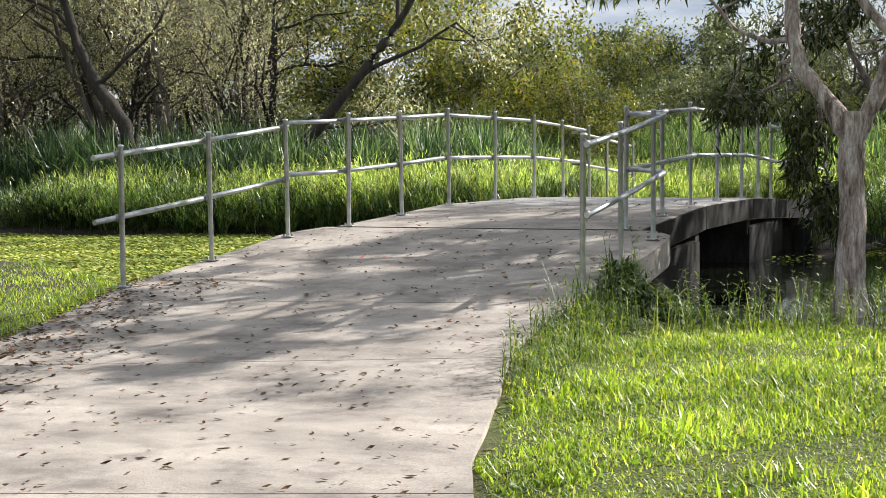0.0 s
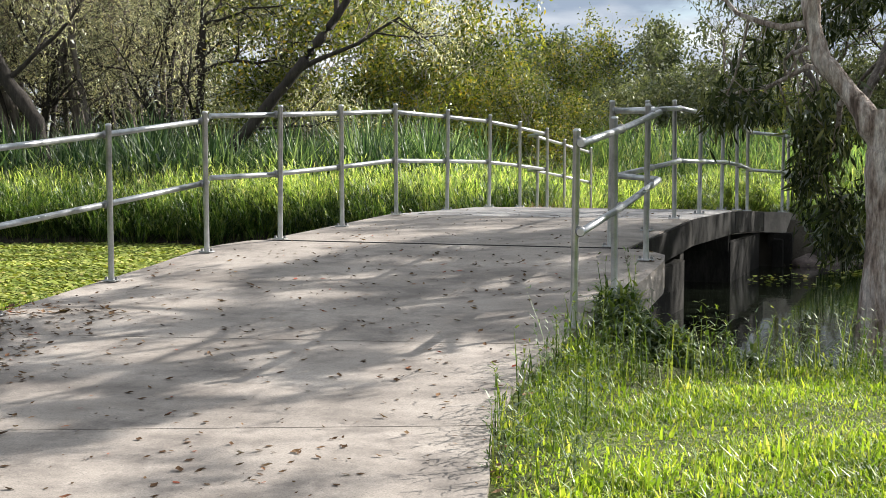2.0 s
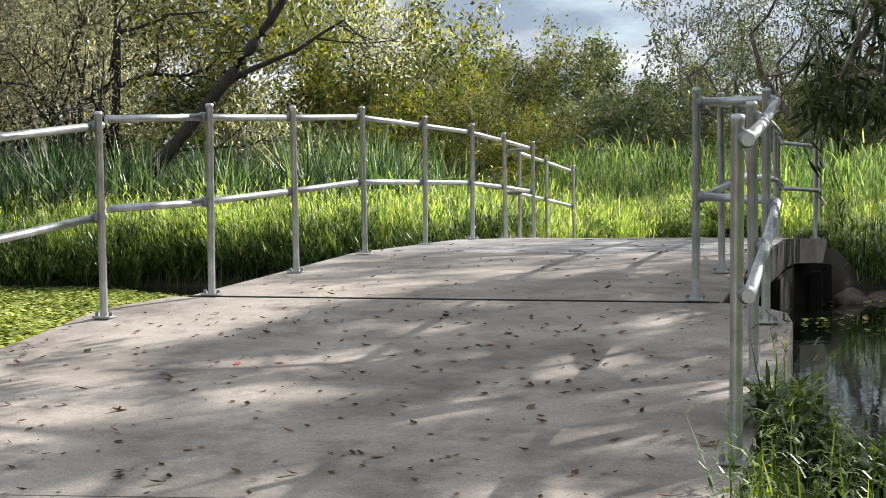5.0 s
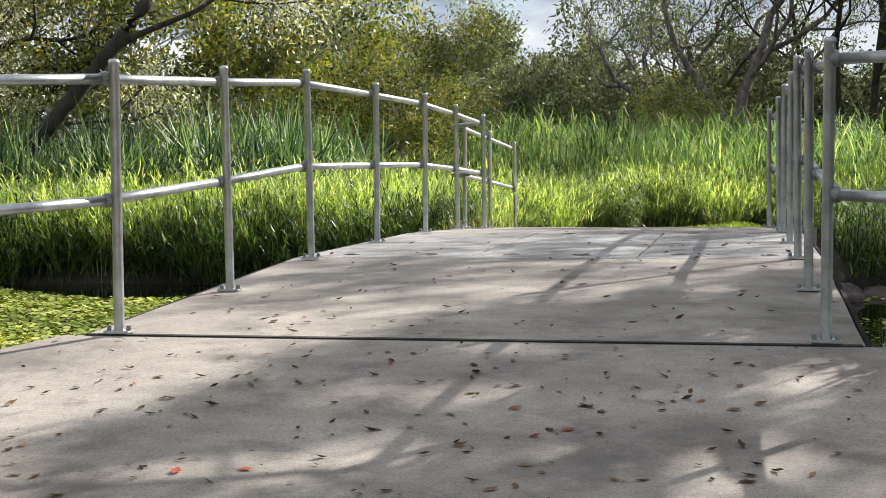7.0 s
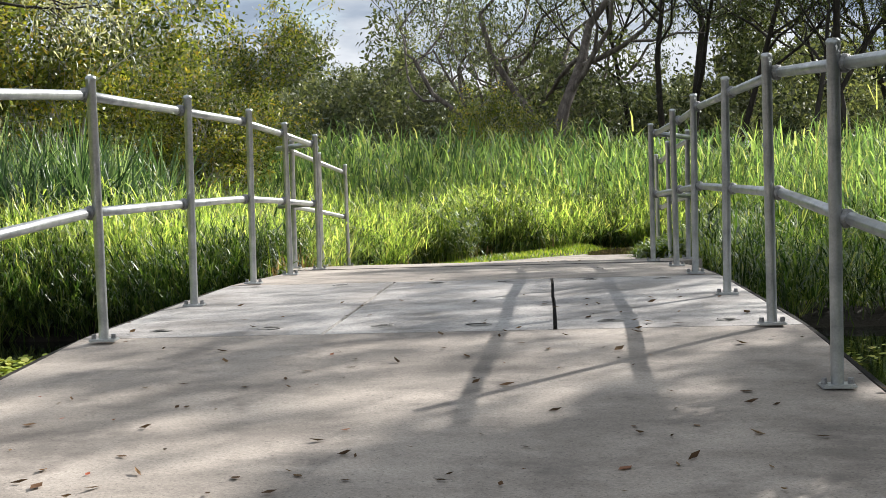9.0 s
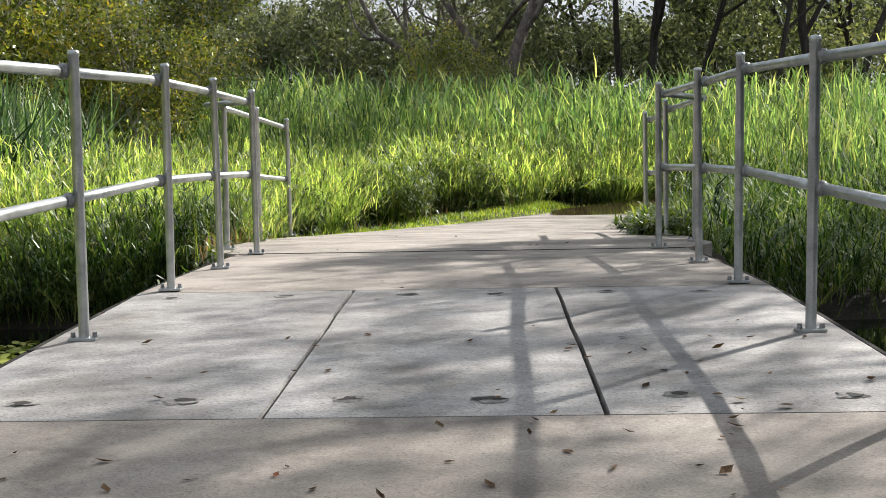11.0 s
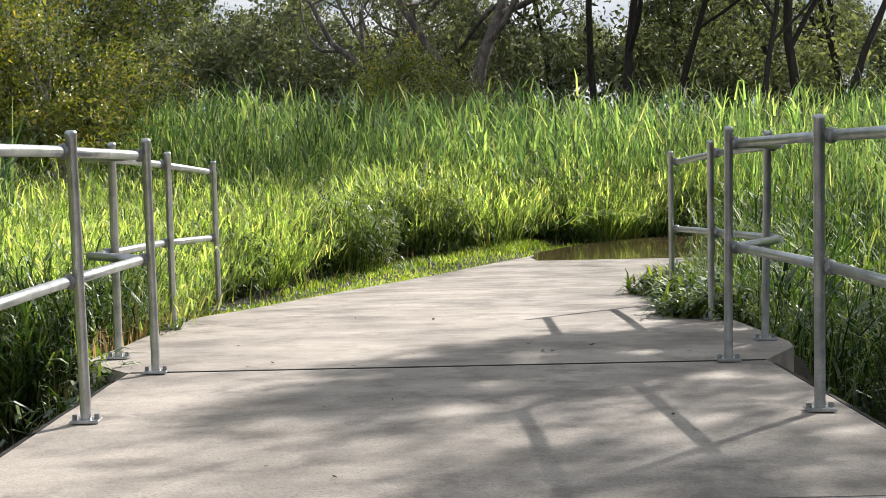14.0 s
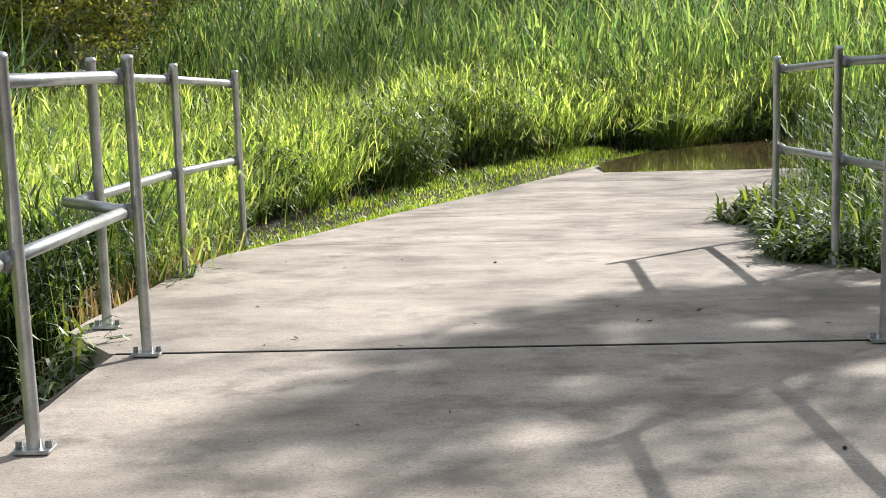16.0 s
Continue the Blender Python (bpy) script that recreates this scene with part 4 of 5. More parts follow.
thicket(48000, -34, 42, 55.5, 59, 6.0, 71)
def inside_path(x, y, m=-0.03):
    near = (y < 12.67) | ((y > 21.66) & (y < 34.7))
    return np.where(near, (x > PATH_L(y) - m) & (x < PATH_R(y) + m), (x > DX0 - m) & (x < DX1 + m) & (y < 30))


def field(n, x0, x1, y0, y1, rng, keep=None, dry=WATER_Z + 0.0):
    x, y = rng.uniform(x0, x1, n), rng.uniform(y0, y1, n)
    ok = ~inside_path(x, y) & (ground_z(x, y) > dry)
    if keep is not None:
        ok &= keep(x, y)
    x, y = x[ok], y[ok]
    return np.stack([x, y, ground_z(x, y) - 0.02], 1)


def clumpy(x, y, s=0.5, cut=0.0, seed=0.0):
    """A slow wave field that breaks planting into clumps."""
    v = np.sin(x * 1.7 * s + seed) * np.sin(y * 1.3 * s + 2 * seed) + 0.6 * np.sin(x * 3.9 * s - y * 2.7 * s + seed) + 0.5 * np.sin(y * 5.1 * s + x * 1.1 * s)
    return v > cut


def stuff(name, sets, material, label, category):
    v, f = joined(sets) if len(sets) > 1 else sets[0]
    return tagged(mesh_ob(name, v, f, material), label, category, kind="stuff")


def grass(name, base, h0, h1, w, material, label, seed, bend=0.6, category="grass"):
    rng = np.random.default_rng(seed)
    n = len(base)
    cl = np.sin(base[:, 0] * 1.9 + seed) * np.sin(base[:, 1] * 1.6) + 0.6 * np.sin(base[:, 0] * 4.3 - base[:, 1] * 3.1 + seed)
    L = rng.uniform(h0, h1, n) * np.clip(0.78 + 0.28 * cl, 0.6 if material is LAWN else 0.3, 1.4)
    e0 = rng.normal(1.35, 0.16, n)
    e1 = e0 - np.abs(rng.normal(bend, bend * 0.6, n))
    return stuff(name, [ribbons(base, L, rng.uniform(0.7, 1.3, n) * w, rng.uniform(0, 6.283, n), e0, e1, rng)], material, label, category)


def reed_bed(name, base, h0, h1, leaves, material, label, seed, leaf_len=0.60, leaf_w=0.035):
    """Upright canes with arching leaves."""
    rng = np.random.default_rng(seed)
    n = len(base)
    L = rng.uniform(h0, h1, n) * (0.90 + 0.10 * np.sin(base[:, 0] * 0.9) * np.sin(base[:, 1] * 0.7 + 1) + 0.07 * np.sin(base[:, 0] * 2.9 + base[:, 1] * 1.7))
    az = rng.uniform(0, 6.283, n)
    e0 = rng.normal(1.5, 0.06, n)
    sets = [ribbons(base, L * 0.92, np.full(n, 0.016), az, e0, e0 - 0.08, rng)]
    for k in range(leaves):
        u = rng.uniform(0.25, 0.98, n)
        p = base + np.stack([np.cos(az) * 0.05 * u, np.sin(az) * 0.05 * u, u * L * 0.92], 1)
        a2 = rng.uniform(0, 6.283, n)
        q0 = rng.normal(1.15, 0.18, n)
        sets.append(ribbons(p, rng.uniform(0.6, 1.2, n) * leaf_len, rng.uniform(0.7, 1.2, n) * leaf_w, a2, q0, q0 - np.abs(rng.normal(0.7, 0.5, n)), rng))
    return stuff(name, sets, material, label, "reeds")


def leafy_grass(name, base, h0, h1, leaves, material, label, seed, leaf_len=0.26, leaf_w=0.017):
    """Creeping leafy grass in mounded clumps: short canes set with level, arching leaves."""
    rng = np.random.default_rng(seed)
    n = len(base)
    x, y = base[:, 0], base[:, 1]
    cl = np.sin(x * 1.5 + seed) * np.sin(y * 1.25 - seed) + 0.7 * np.sin(x * 3.1 - y * 2.3 + seed) * np.sin(y * 2.9 + x)
    L = rng.uniform(h0, h1, n) * np.clip(0.78 + 0.42 * cl, 0.22, 1.45)
    az = rng.uniform(0, 6.283, n)
    e0 = rng.normal(1.38, 0.16, n)
    sets = [ribbons(base, L, np.full(n, 0.009), az, e0, e0 - 0.25, rng)]
    for k in range(leaves):
        u = 0.2 + 0.8 * rng.uniform(0, 1, n) ** 0.7
        p = base + np.stack([np.cos(az) * np.cos(e0) * L * u, np.sin(az) * np.cos(e0) * L * u, np.sin(e0) * u * L * 0.97], 1)
        q0 = rng.normal(0.75, 0.35, n)
        sets.append(ribbons(p, rng.uniform(0.55, 1.25, n) * leaf_len, rng.uniform(0.7, 1.3, n) * leaf_w, rng.uniform(0, 6.283, n), q0, q0 - np.abs(rng.normal(0.8, 0.4, n)), rng))
    return stuff(name, sets, material, label, "grass")


def tussocks(name, spots, r, h, stems, leaves, material, label, seed, leaf_len=0.22, leaf_w=0.014):
    """Domed clumps of leafy grass: stems spray outwards from each crown, leaves arch off them."""
    rng = np.random.default_rng(seed)
    k = len(spots)
    size = rng.uniform(0.65, 1.25, k)
    who = np.repeat(np.arange(k), stems)
    n = len(who)
    az = rng.uniform(0, 6.283, n)
    d = np.sqrt(rng.uniform(0, 1, n))
    R, H = (r * size)[who], (h * size)[who] * rng.uniform(0.75, 1.12, n)
    base = spots[who] + np.stack([np.cos(az) * d * R * 0.55, np.sin(az) * d * R * 0.55, np.zeros(n)], 1)
    e0 = 1.5 - 0.75 * d + rng.normal(0, 0.1, n)
    L = H * (1.0 - 0.25 * d)
    sets = [ribbons(base, L, np.full(n, 0.011), az, e0, e0 - 0.35, rng)]
    for q in range(leaves):
        u = 0.25 + 0.75 * rng.uniform(0, 1, n) ** 0.6
        p = base + np.stack([np.cos(az) * np.cos(e0 - 0.1) * L * u, np.sin(az) * np.cos(e0 - 0.1) * L * u, np.sin(e0 - 0.1) * u * L * 0.97], 1)
        f0 = rng.normal(1.05, 0.3, n)
        sets.append(ribbons(p, rng.uniform(0.55, 1.25, n) * leaf_len, rng.uniform(0.7, 1.3, n) * leaf_w, az + rng.normal(0, 0.9, n), f0, f0 - np.abs(rng.normal(1.0, 0.4, n)), rng))
    return stuff(name, sets, material, label, "grass")


g = np.random.default_rng(101)
# reeds ahead, beyond the end of the path
verge = curve([(22, -5.0), (25.0, -5.05), (26.0, -5.35), (28.2, -4.85), (32.4, -3.25), (35.0, -1.6), (36.2, 1.5), (60, 20)])
def behind_verge(x, y):
    return (x < verge(y) - 0.1) | (y > np.interp(x, [-5, -3.3, -1.6, 1.5, 6, 20], [30, 32.6, 35.0, 36.4, 36.6, 34]))
reed_bed("reeds", field(7000, -13, 13, 31, 50, g, lambda x, y: behind_verge(x, y) & (y > 36.3 + 0.15 * np.abs(x + 2) + 0.6 * np.sin(x * 1.3))), 2.0, 2.75, 6, REED, "tall bright green reeds across the wetland", 201)
reed_bed("reeds", field(2600, 13, 34, 34, 50, g), 2.0, 2.7, 6, REED, "tall bright green reeds across the wetland", 202)
# cattails on the far bank upstream
def cattails(name, base, h0, h1, label, seed):
    rng = np.random.default_rng(seed)
    sets = []
    for k in range(6):
        b = base + np.concatenate([rng.normal(0, 0.09, (len(base), 2)), np.zeros((len(base), 1))], 1)
        n = len(b)
        e0 = rng.normal(1.40, 0.15, n)
        patch = 0.86 + 0.16 * np.sin(b[:, 0] * 1.1) * np.sin(b[:, 1] * 0.9 + 1) + 0.08 * np.sin(b[:, 0] * 3.7 + b[:, 1] * 2.1)
        sets.append(ribbons(b, rng.uniform(h0 * 0.75, h1, n) * patch, rng.uniform(0.045, 0.075, n), rng.uniform(0, 6.283, n), e0, e0 - np.abs(rng.normal(0.35, 0.5, n)), rng))
    return stuff(name, sets, CATTAIL, label, "reeds")
cattails("cattails", field(3100, -24, -8.2, 25.2, 31, g, lambda x, y: y > 25.6 + 0.25 * (x + 14) * (x > -14)), 1.9, 2.7, "dark upright cattail reeds on the far bank", 203)
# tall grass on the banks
# front row in the darker grass colour: paints the shaded bank face
tussocks("grass", field(150, -18, -5.2, 22.6, 24.0, g, lambda x, y: (x < verge(y) - 0.35) & ((y > 23.2) | (x < -5.8))), 0.5, 1.0, 70, 7, SHADEGRASS, "shade-dark overhanging grass clumps at the creek edge", 236)
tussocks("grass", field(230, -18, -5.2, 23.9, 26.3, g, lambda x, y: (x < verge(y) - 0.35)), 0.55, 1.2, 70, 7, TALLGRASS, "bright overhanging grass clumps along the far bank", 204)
leafy_grass("grass", field(5000, -18, -4.95, 22.3, 26.5, g, lambda x, y: (x < verge(y) - 0.05) & ((y > 23.0) | (x < -5.8))), 0.35, 0.75, 7, SHADEGRASS, "shade-dark tangled grass at the foot of the far bank", 233)
grass("grass", field(6500, -18, -4.95, 22.6, 26.5, g, lambda x, y: (x < verge(y) - 0.05) & ((y > 23.0) | (x < -5.8))), 0.7, 1.25, 0.016, SHADEGRASS, "long grass blades along the far bank", 224, 0.8)
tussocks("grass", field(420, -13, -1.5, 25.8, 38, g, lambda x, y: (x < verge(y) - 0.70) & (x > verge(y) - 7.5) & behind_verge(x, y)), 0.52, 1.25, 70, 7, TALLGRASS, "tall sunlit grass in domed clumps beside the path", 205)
leafy_grass("grass", field(5000, -13, -1.5, 25.5, 38, g, lambda x, y: (x < verge(y) - 0.45) & (x > verge(y) - 7.5) & behind_verge(x, y)), 0.3, 0.65, 7, SHADEGRASS, "low tangled grass between the clumps", 231)
grass("grass", field(4500, -12, -2.5, 25.5, 37.5, g, lambda x, y: (x < verge(y) - 0.6)), 0.6, 1.2, 0.016, TALLGRASS, "long grass blades beside the path", 225, 0.7)
tussocks("grass", field(230, -4, 10, 33.6, 39.3, g, lambda x, y: behind_verge(x, y + 0.1 - 0.4) & (np.hypot(x + 0.5, y - 35.0) > 1.0)), 0.55, 1.3, 70, 7, TALLGRASS, "tall sunlit grass in domed clumps before the reeds", 206, 0.24, 0.015)
leafy_grass("grass", field(2600, -4, 10, 33, 39.3, g, behind_verge), 0.3, 0.7, 7, SHADEGRASS, "low tangled grass before the reeds", 232)
# darker grass colour on the right bank stands in for tree shade
tussocks("grass", field(190, -0.6, 7, 22.6, 36.5, g, lambda x, y: x > PATH_R(y) + 0.5), 0.5, 1.05, 50, 6, SHADEGRASS, "arching grass clumps on the bank beside the path", 234, 0.32, 0.016)
leafy_grass("grass", field(4600, -0.95, 7, 22.3, 36.5, g, lambda x, y: x > PATH_R(y) + 0.1 + 0.25 * (np.sin(y * 2.3) > 0.2)), 0.4, 0.8, 8, SHADEGRASS, "rank green grass crowding the path edge", 207)
grass("grass", field(9000, -0.95, 10, 22.3, 37, g, lambda x, y: x > PATH_R(y) + 0.35), 0.6, 1.4, 0.014, SHADEGRASS, "long arching grass blades on the bank", 227, 0.8)
grass("grass", field(1800, -1.3, 1.0, 25.3, 31, g, lambda x, y: (x > PATH_R(y) + 0.0) & (x < PATH_R(y) + 0.2)), 0.25, 0.5, 0.012, LAWN, "grass flopping over the slab edge", 228, 1.0)
reed_bed("reeds", field(1500, 1.5, 14, 25, 36, g), 1.6, 2.4, 6, REED, "green reeds on the bank", 208, 0.55, 0.022)
grass("dry_grass", field(3200, -6.2, 2, 24.5, 36.5, g, lambda x, y: (x < verge(y) - 0.08) & (x > verge(y) - 0.7) & clumpy(x, y, 1.1, -0.1, 2.0)), 0.2, 0.55, 0.010, STRAW, "tangled dry brown grass under the green", 241, 1.2)
grass("dry_grass", field(900, -6.0, -4.9, 22.6, 25.6, g, lambda x, y: x < PATH_L(y) - 0.03), 0.2, 0.6, 0.009, STRAW, "dry brown grass behind the handrail", 242, 1.1)
grass("dry_grass", field(2600, -1, 8, 35, 38, g, lambda x, y: behind_verge(x, y) & clumpy(x, y, 1.1, -0.2, 1.0)), 0.25, 0.6, 0.012, STRAW, "tangled dry brown grass at the puddle edge", 243, 1.2)
# mown verge by the far path
grass("grass", field(60000, -5.4, 3, 25.2, 36.5, g, lambda x, y: (x > verge(y) - 0.55) & (x < PATH_L(y) + 0.02)), 0.05, 0.12, 0.016, LAWN, "short mown grass strip along the path", 209, 0.5)
far_edge = curve([(-3.3, 32.6), (-1.6, 35.0), (1.5, 36.4), (6, 36.6)])
grass("grass", field(16000, -2.2, 5, 33, 36.8, g, lambda x, y: (y > far_edge(x) - 0.85 + 0.12 * np.sin(x * 4)) & (y < far_edge(x) + 0.15)), 0.05, 0.12, 0.016, LAWN, "short grass strip along the far side of the puddle", 235, 0.5)
# lawns by the near path
near_lawn = lambda x, y: (x > PATH_R(y) + 0.06 + 0.06 * np.sin(y * 5.3) * np.sin(y * 2.1)) & (y < NEAR_BANK(x) - 0.75 + 0.3 * np.sin(x * 3.1))
grass("lawn", field(150000, -1.0, 3.1, 1.3, 11.6, g, near_lawn), 0.05, 0.10, 0.009, LAWN, "bright sunlit lawn beside the path", 210, 1.1)
grass("lawn", field(26000, -1.0, 3.4, 1.3, 11.6, g, lambda x, y: near_lawn(x, y) & clumpy(x, y, 2.6, 0.35, 4.0)), 0.09, 0.17, 0.014, LAWN, "coarse tufts standing out of the lawn", 230, 0.8)
grass("lawn", field(60000, 2.6, 16.0, -9, 11.6, g, lambda x, y: near_lawn(x, y) & (g.uniform(0, 1, len(x)) < np.clip(1.25 - np.hypot(x - 2.5, y - 5) / 12, 0, 1))), 0.07, 0.14, 0.012, LAWN, "lawn thinning away from the path", 229, 1.0)
grass("lawn", field(26000, -10, -4.2, 6, 14.5, g, lambda x, y: x < PATH_L(y) - 0.0), 0.05, 0.13, 0.011, LAWN, "lawn sloping down to the creek", 211, 0.6)
grass("grass", field(1500, -1.0, 7, 9.5, 12.9, g, lambda x, y: (y > NEAR_BANK(x) - 1.1 + 0.4 * np.sin(x * 2.0)) & (x > PATH_R(y)), 0.3), 0.12, 0.32, 0.009, WEED, "long grass at the water edge", 212, 0.7)


def weeds(name, base, h0, h1, label, seed, pairs=7):
    """Leafy weed stalks with pairs of narrow leaves."""
    rng = np.random.default_rng(seed)
    n = len(base)
    L = rng.uniform(h0, h1, n)
    az = rng.uniform(0, 6.283, n)
    e0 = rng.normal(1.4, 0.13, n)
    sets = [ribbons(base, L, np.full(n, 0.009), az, e0, e0 - 0.1, rng)]
    for k in range(pairs):
        u = (k + 1) / (pairs + 0.3)
        p = base + np.stack([np.cos(az) * np.cos(e0) * u * L, np.sin(az) * np.cos(e0) * u * L, np.sin(e0) * u * L], 1)
        for h in (0, np.pi):
            a2 = rng.uniform(0, 6.283, n) + h
            q = rng.normal(0.45, 0.25, n)
            sets.append(ribbons(p, rng.uniform(0.035, 0.09, n), rng.uniform(0.006, 0.012, n), a2, q, q - 0.5, rng, 0.2))
    return stuff(name, sets, WEED, label, "weeds")


weeds("weeds", field(1300, -0.85, 3.0, 8.6, 12.6, g, lambda x, y: (x > PATH_R(y) + 0.02) & (y > 9.2 + 0.5 * np.sin(x * 1.7)), 0.2), 0.12, 0.50, "straggling leafy weeds round the rail post", 213)
weeds("weeds", field(420, -0.95, 0.2, 6.6, 9.6, g, lambda x, y: (x > PATH_R(y) - 0.02) & (x < PATH_R(y) + 0.45), 0.25), 0.12, 0.4, "small weeds along the slab edge", 214, 5)
weeds("weeds", field(700, -6.4, -4.9, 22.0, 26.5, g, lambda x, y: x < PATH_L(y) - 0.02, 0.35), 0.3, 0.8, "leafy weeds along the slab edge", 215)
weeds("weeds", field(500, -1.05, 0.6, 22.6, 30, g, lambda x, y: x > PATH_R(y) + 0.02, 0.35), 0.3, 0.8, "leafy weeds along the slab edge", 216)


def floating(name, n, x0, x1, y0, y1, size, label, seed, keep):
    """Round leaves lying on the water."""
    rng = np.random.default_rng(seed)
    x, y = rng.uniform(x0, x1, n), rng.uniform(y0, y1, n)
    ok = (ground_z(x, y) < WATER_Z - 0.01) & keep(x, y) & ~((x > DX0) & (x < DX1))
    x, y = x[ok], y[ok]
    m = len(x)
    r = rng.uniform(0.5, 1.2, m) * size
    q = np.linspace(0, 2 * np.pi, 7)[:6]
    tx, ty = rng.normal(0, 0.22, m), rng.normal(0, 0.22, m)
    ph = rng.uniform(0, 1, m)
    cx = np.cos(q[None] + ph[:, None]) * r[:, None]
    cy = np.sin(q[None] + ph[:, None]) * r[:, None]
    z = WATER_Z + 0.006 + rng.uniform(0, 0.035, m)[:, None] + cx * tx[:, None] + cy * ty[:, None]
    v = np.stack([x[:, None] + cx, y[:, None] + cy, np.maximum(z, WATER_Z + 0.003)], -1).reshape(-1, 3)
    f = (np.arange(m)[:, None] * 6 + np.arange(6)[None]).tolist()
    return tagged(mesh_ob(name, v, [tuple(k) for k in f], DUCKWEED), label, "water plants", kind="stuff")


floating("water_weed", 68000, -18, -4.6, 10.6, 23.2, 0.035, "mat of yellow-green floating leaves on the creek", 301, lambda x, y: (y < 22.0 + 0.7 * np.sin(x * 0.9) + 0.05 * np.abs(x + 5)))
floating("water_weed", 2500, -1.1, 8, 18.5, 23.3, 0.03, "thin scatter of floating leaves on dark water", 302, lambda x, y: clumpy(x, y, 1.2, 0.3))


def litter(name, n, x0, x1, y0, y1, label, seed, zf, keep, size=0.05):
    rng = np.random.default_rng(seed)
    x, y = rng.uniform(x0, x1, n), rng.uniform(y0, y1, n)
    ok = keep(x, y, rng.uniform(0, 1, n))
    x, y = x[ok], y[ok]
    m = len(x)
    L = rng.uniform(0.4, 1.4, m) * size
    w = L * rng.uniform(0.12, 0.34, m)
    az = rng.uniform(0, 6.283, m)
    z = zf(y) + 0.004
    a = np.stack([np.cos(az), np.sin(az), np.zeros(m)], 1) * L[:, None]
    s = np.stack([-np.sin(az), np.cos(az), np.zeros(m)], 1) * w[:, None]
    lift = np.stack([np.zeros(m), np.zeros(m), rng.uniform(0.0, 0.5, m) * L * 0.6], 1)
    b = np.stack([x, y, z], 1)
    v = np.stack([b - a * 0.5, b + s + lift * 0.7, b + a * 0.5 + lift, b - s + lift * 0.2, b], 1).reshape(-1, 3)
    i = np.arange(m)[:, None] * 5
    f = np.concatenate([np.concatenate([i, i + 4, i + 1], 1), np.concatenate([i + 1, i + 4, i + 2], 1), np.concatenate([i + 2, i + 4, i + 3], 1), np.concatenate([i + 3, i + 4, i], 1)])
    return tagged(mesh_ob(name, v, f, DRY), label, "leaf litter", kind="stuff")


on_path = lambda x, y, u: (x > PATH_L(y) + 0.03) & (x < PATH_R(y) - 0.03)
litter("fallen_leaves", 7000, -5, 4.5, 0.5, 12.6, "scattered dry brown leaves on the path", 401, PATH_Z, lambda x, y, u: on_path(x, y, u) & ((u < 0.45) | clumpy(x, y, 2.2, 0.5, 1.0)), 0.045)
litter("fallen_leaves", 7500, -5, -2, 4.2, 9.6, "drift of brown leaves along the path edge", 402, PATH_Z, lambda x, y, u: (x > PATH_L(y) - 0.05) & (x < PATH_L(y) + 1.2 * u * u + 0.05), 0.06)
litter("fallen_leaves", 2600, -1.2, 3, 1.5, 9.5, "dark leaf litter gathered against the slab edge", 405, lambda y: PATH_Z(y) - 0.03, lambda x, y, u: (x > PATH_R(y) + 0.0) & (x < PATH_R(y) + 0.03 + 0.22 * u * u), 0.055)
litter("fallen_leaves", 260, DX0, DX1, 12.7, 17.5, "a few dry leaves on the bridge deck", 403, DECK_Z, lambda x, y, u: u < 1.1 - (y - 12.7) * 0.17)
litter("fallen_leaves", 60, DX0, DX1, 17.5, 25, "a few dry leaves on the bridge deck", 404, lambda y: np.where(y < 21.66, DECK_Z(y), PATH_Z(y)), lambda x, y, u: u < 0.6, 0.035)


def boulder(label, x, y, z, r, material, seed, squash=0.6):
    bm = bmesh.new()
    bmesh.ops.create_icosphere(bm, subdivisions=3, radius=r)
    for q in bm.verts:
        k = 1 + 0.38 * noise.noise(q.co * 1.9 / r + Vector((seed, 0, 0))) + 0.14 * noise.noise(q.co * 5 / r)
        q.co = Vector((q.co.x * k * 1.1, q.co.y * k * 1.4, q.co.z * k * squash))
    e = part("boulder", bm, material, None, "", True)
    e.location = (x, y, z)
    return tagged(e, label, "rock")


boulder("dark wet boulder against the bridge end", -5.0, 21.75, 0.42, 0.40, ROCK, 1.0, 0.85)
boulder("dark wet boulder in the creek edge", -5.25, 21.1, 0.38, 0.30, ROCK, 2.0)
boulder("brown boulder beside the bridge end", -0.68, 22.2, 0.34, 0.26, RED_ROCK, 3.0, 0.8)
boulder("brown boulder at the creek edge", -0.25, 22.6, 0.34, 0.24, RED_ROCK, 4.0)


def frond(label, at, turn, length, seed):
    """A broken reed stem lying out over the bank, its leaves in two rows."""
    rng = np.random.default_rng(seed)
    n = 15
    u = np.linspace(0.15, 1.0, n)
    stemp = np.stack([u * length, np.zeros(n), 0.30 * np.sin(u * 2.4) * length * 0.5], 1)
    sets = [ribbons(np.zeros((1, 3)), np.array([length]), np.array([0.014]), np.array([0.0]), np.array([0.35]), np.array([-0.05]), rng, 0.1)]
    for k in (-1, 1):
        az = k * rng.normal(0.75, 0.1, n)
        sets.append(ribbons(stemp, (0.42 - 0.25 * u) * rng.uniform(0.8, 1.2, n), np.full(n, 0.038), az, rng.normal(0.35, 0.2, n), rng.normal(-0.1, 0.2, n), rng, 0.2))
    v, f = joined(sets)
    ob = tagged(mesh_ob("reed_frond", v, f, LAWN), label, "plant")
    ob.matrix_world = pose(*at, 0, 0, turn)
    return ob


frond("broken green reed frond leaning over the puddle edge", (-1.35, 34.6, 0.78), 8, 1.5, 501)


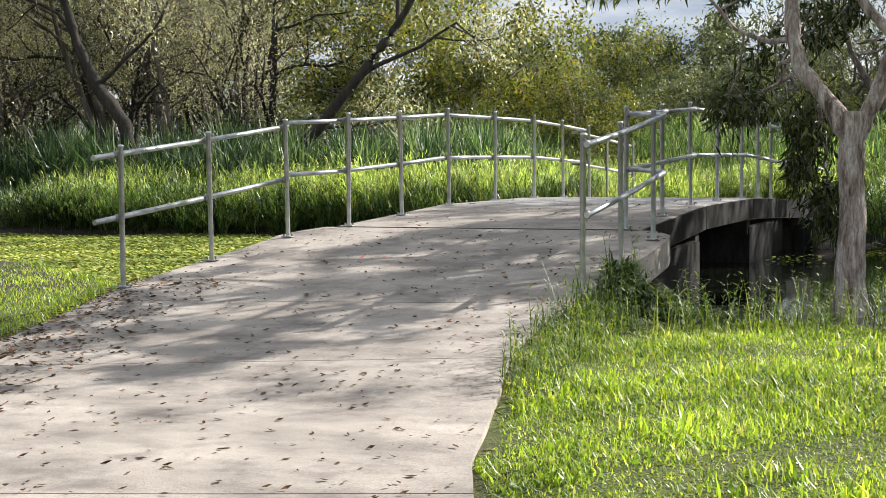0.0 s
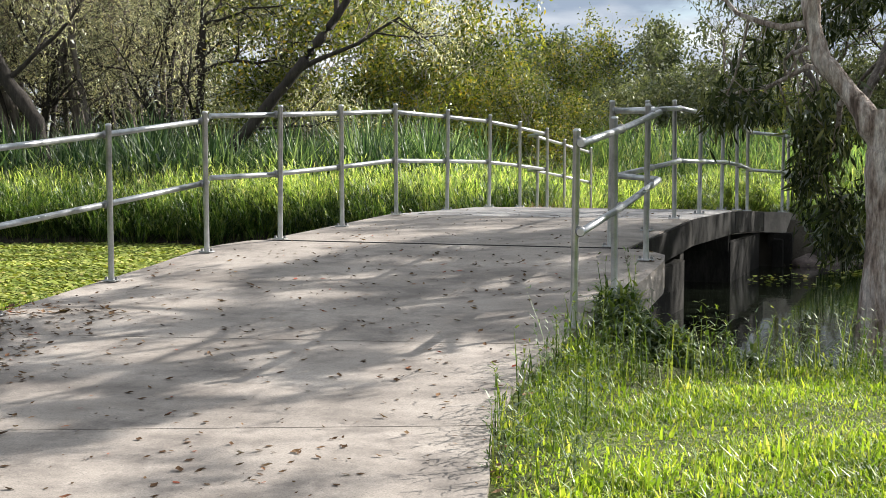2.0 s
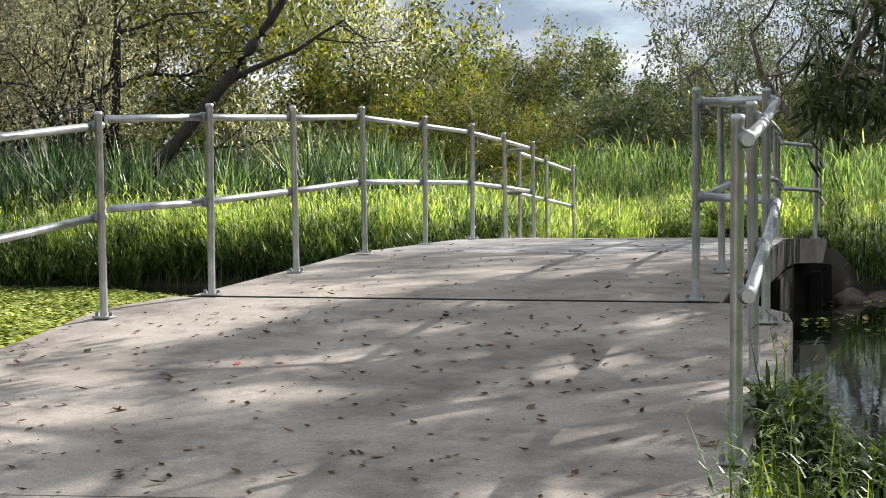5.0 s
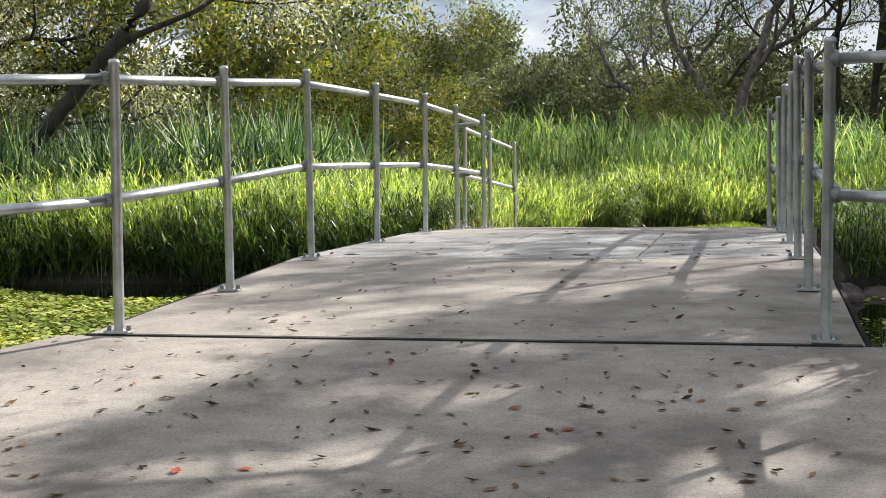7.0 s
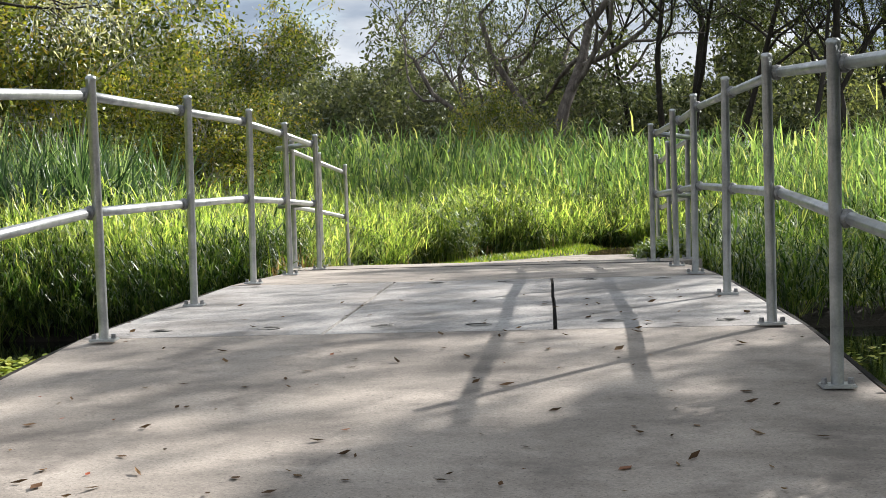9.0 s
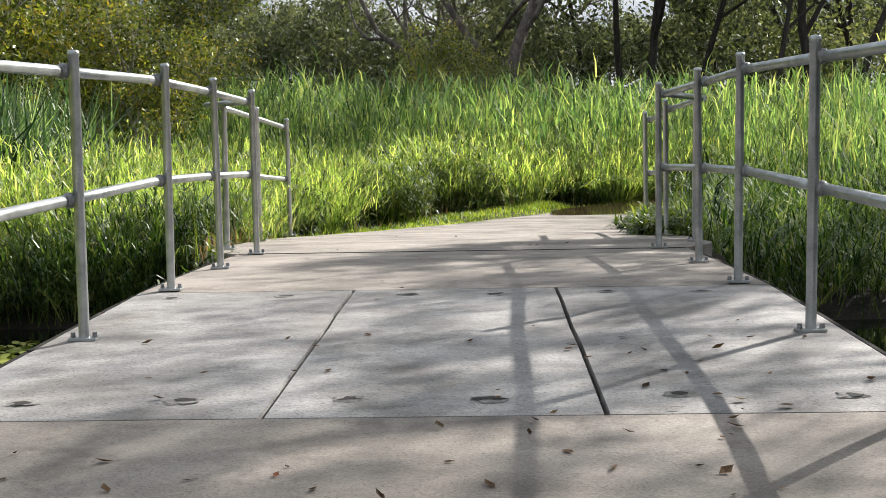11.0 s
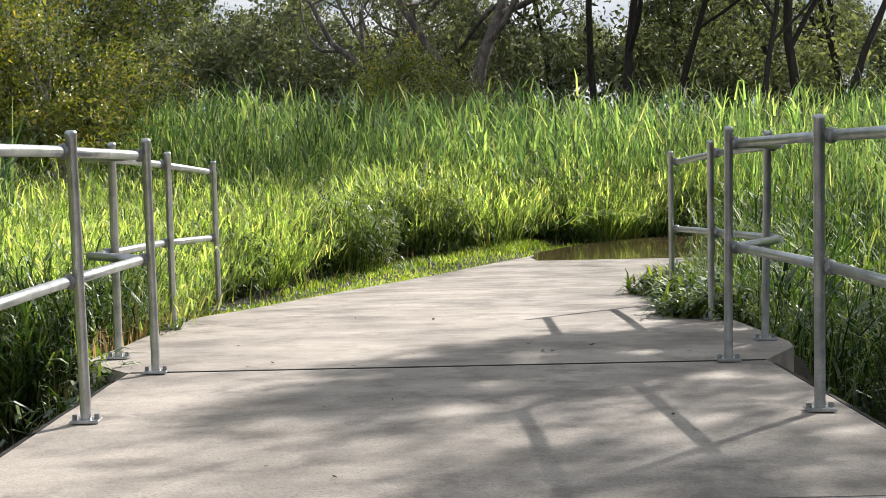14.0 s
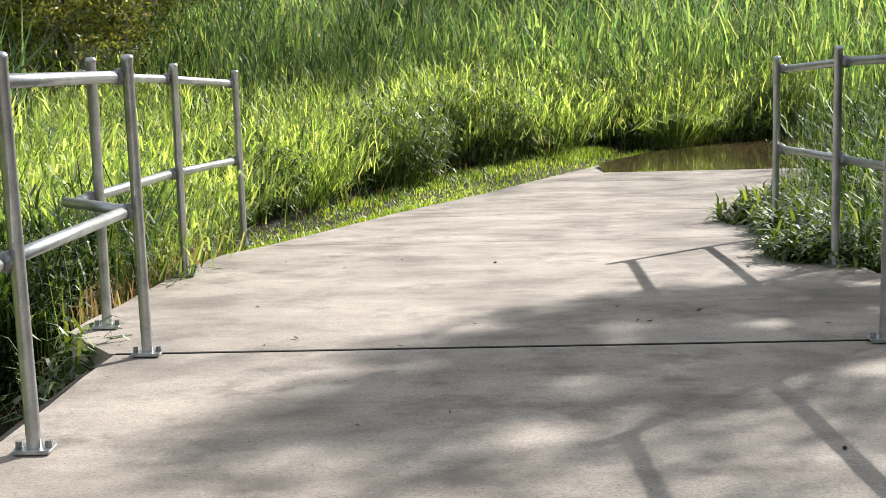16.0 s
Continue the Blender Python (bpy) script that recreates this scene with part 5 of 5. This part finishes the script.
def leafy_mound(label, x, y, r, h, seed):
    """A dense weedy mound standing out of the grass."""
    rng = np.random.default_rng(seed)
    n = 260
    a, d = rng.uniform(0, 6.283, n), r * np.sqrt(rng.uniform(0, 1, n))
    px, py = x + d * np.cos(a), y + d * np.sin(a)
    base = np.stack([px, py, ground_z(px, py) - 0.02], 1)
    L = h * np.sqrt(np.clip(1 - (d / (r * 1.15)) ** 2, 0.05, 1)) * rng.uniform(0.7, 1.1, n)
    e0 = rng.normal(1.35, 0.2, n)
    sets = [ribbons(base, L, np.full(n, 0.009), a, e0, e0 - 0.3, rng)]
    for k in range(9):
        u = rng.uniform(0.25, 1.0, n)
        p = base + np.stack([np.cos(a) * np.cos(e0) * L * u, np.sin(a) * np.cos(e0) * L * u, np.sin(e0) * u * L * 0.97], 1)
        q = rng.normal(0.4, 0.4, n)
        sets.append(ribbons(p, rng.uniform(0.10, 0.22, n), rng.uniform(0.016, 0.03, n), rng.uniform(0, 6.283, n), q, q - 0.7, rng))
    v, f = joined(sets)
    return tagged(mesh_ob("weed_clump", v, f, WEED), label, "weeds", "weedy mounds along the verge")


for k, (mx, my, mr, mh) in enumerate(((-4.15, 31.9, 0.55, 1.25), (-3.2, 34.0, 0.6, 1.35), (-5.5, 29.6, 0.5, 1.0), (-1.6, 36.6, 0.7, 1.3), (1.2, 37.2, 0.7, 1.25), (-6.6, 27.3, 0.6, 1.0), (-5.75, 24.2, 0.5, 0.85), (-8.2, 24.6, 0.6, 0.95))):
    leafy_mound("dense green weedy mound among the grass", mx, my, mr, mh, 600 + k)
leafy_mound("small weed clump at the slab corner", -4.92, 21.75, 0.16, 0.95, 620)
for k, (mx, my, mr, mh) in enumerate(((-0.40, 11.2, 0.34, 0.55), (-0.05, 10.8, 0.4, 0.5), (0.2, 11.25, 0.4, 0.65), (0.55, 11.0, 0.4, 0.55), (1.0, 11.3, 0.4, 0.45), (1.7, 11.2, 0.5, 0.4), (-0.5, 10.2, 0.3, 0.35))):
    leafy_mound("dark tangled weeds at the water edge", mx, my, mr, mh, 640 + k)
for k, my in enumerate((24.3, 25.0, 25.8, 26.6, 27.5)):
    leafy_mound("low broad-leaved weeds spilling over the path edge", float(PATH_R(my)) + 0.12 + 0.08 * math.sin(my * 3), my, 0.42 + 0.06 * math.sin(my * 5), 0.34, 660 + k)
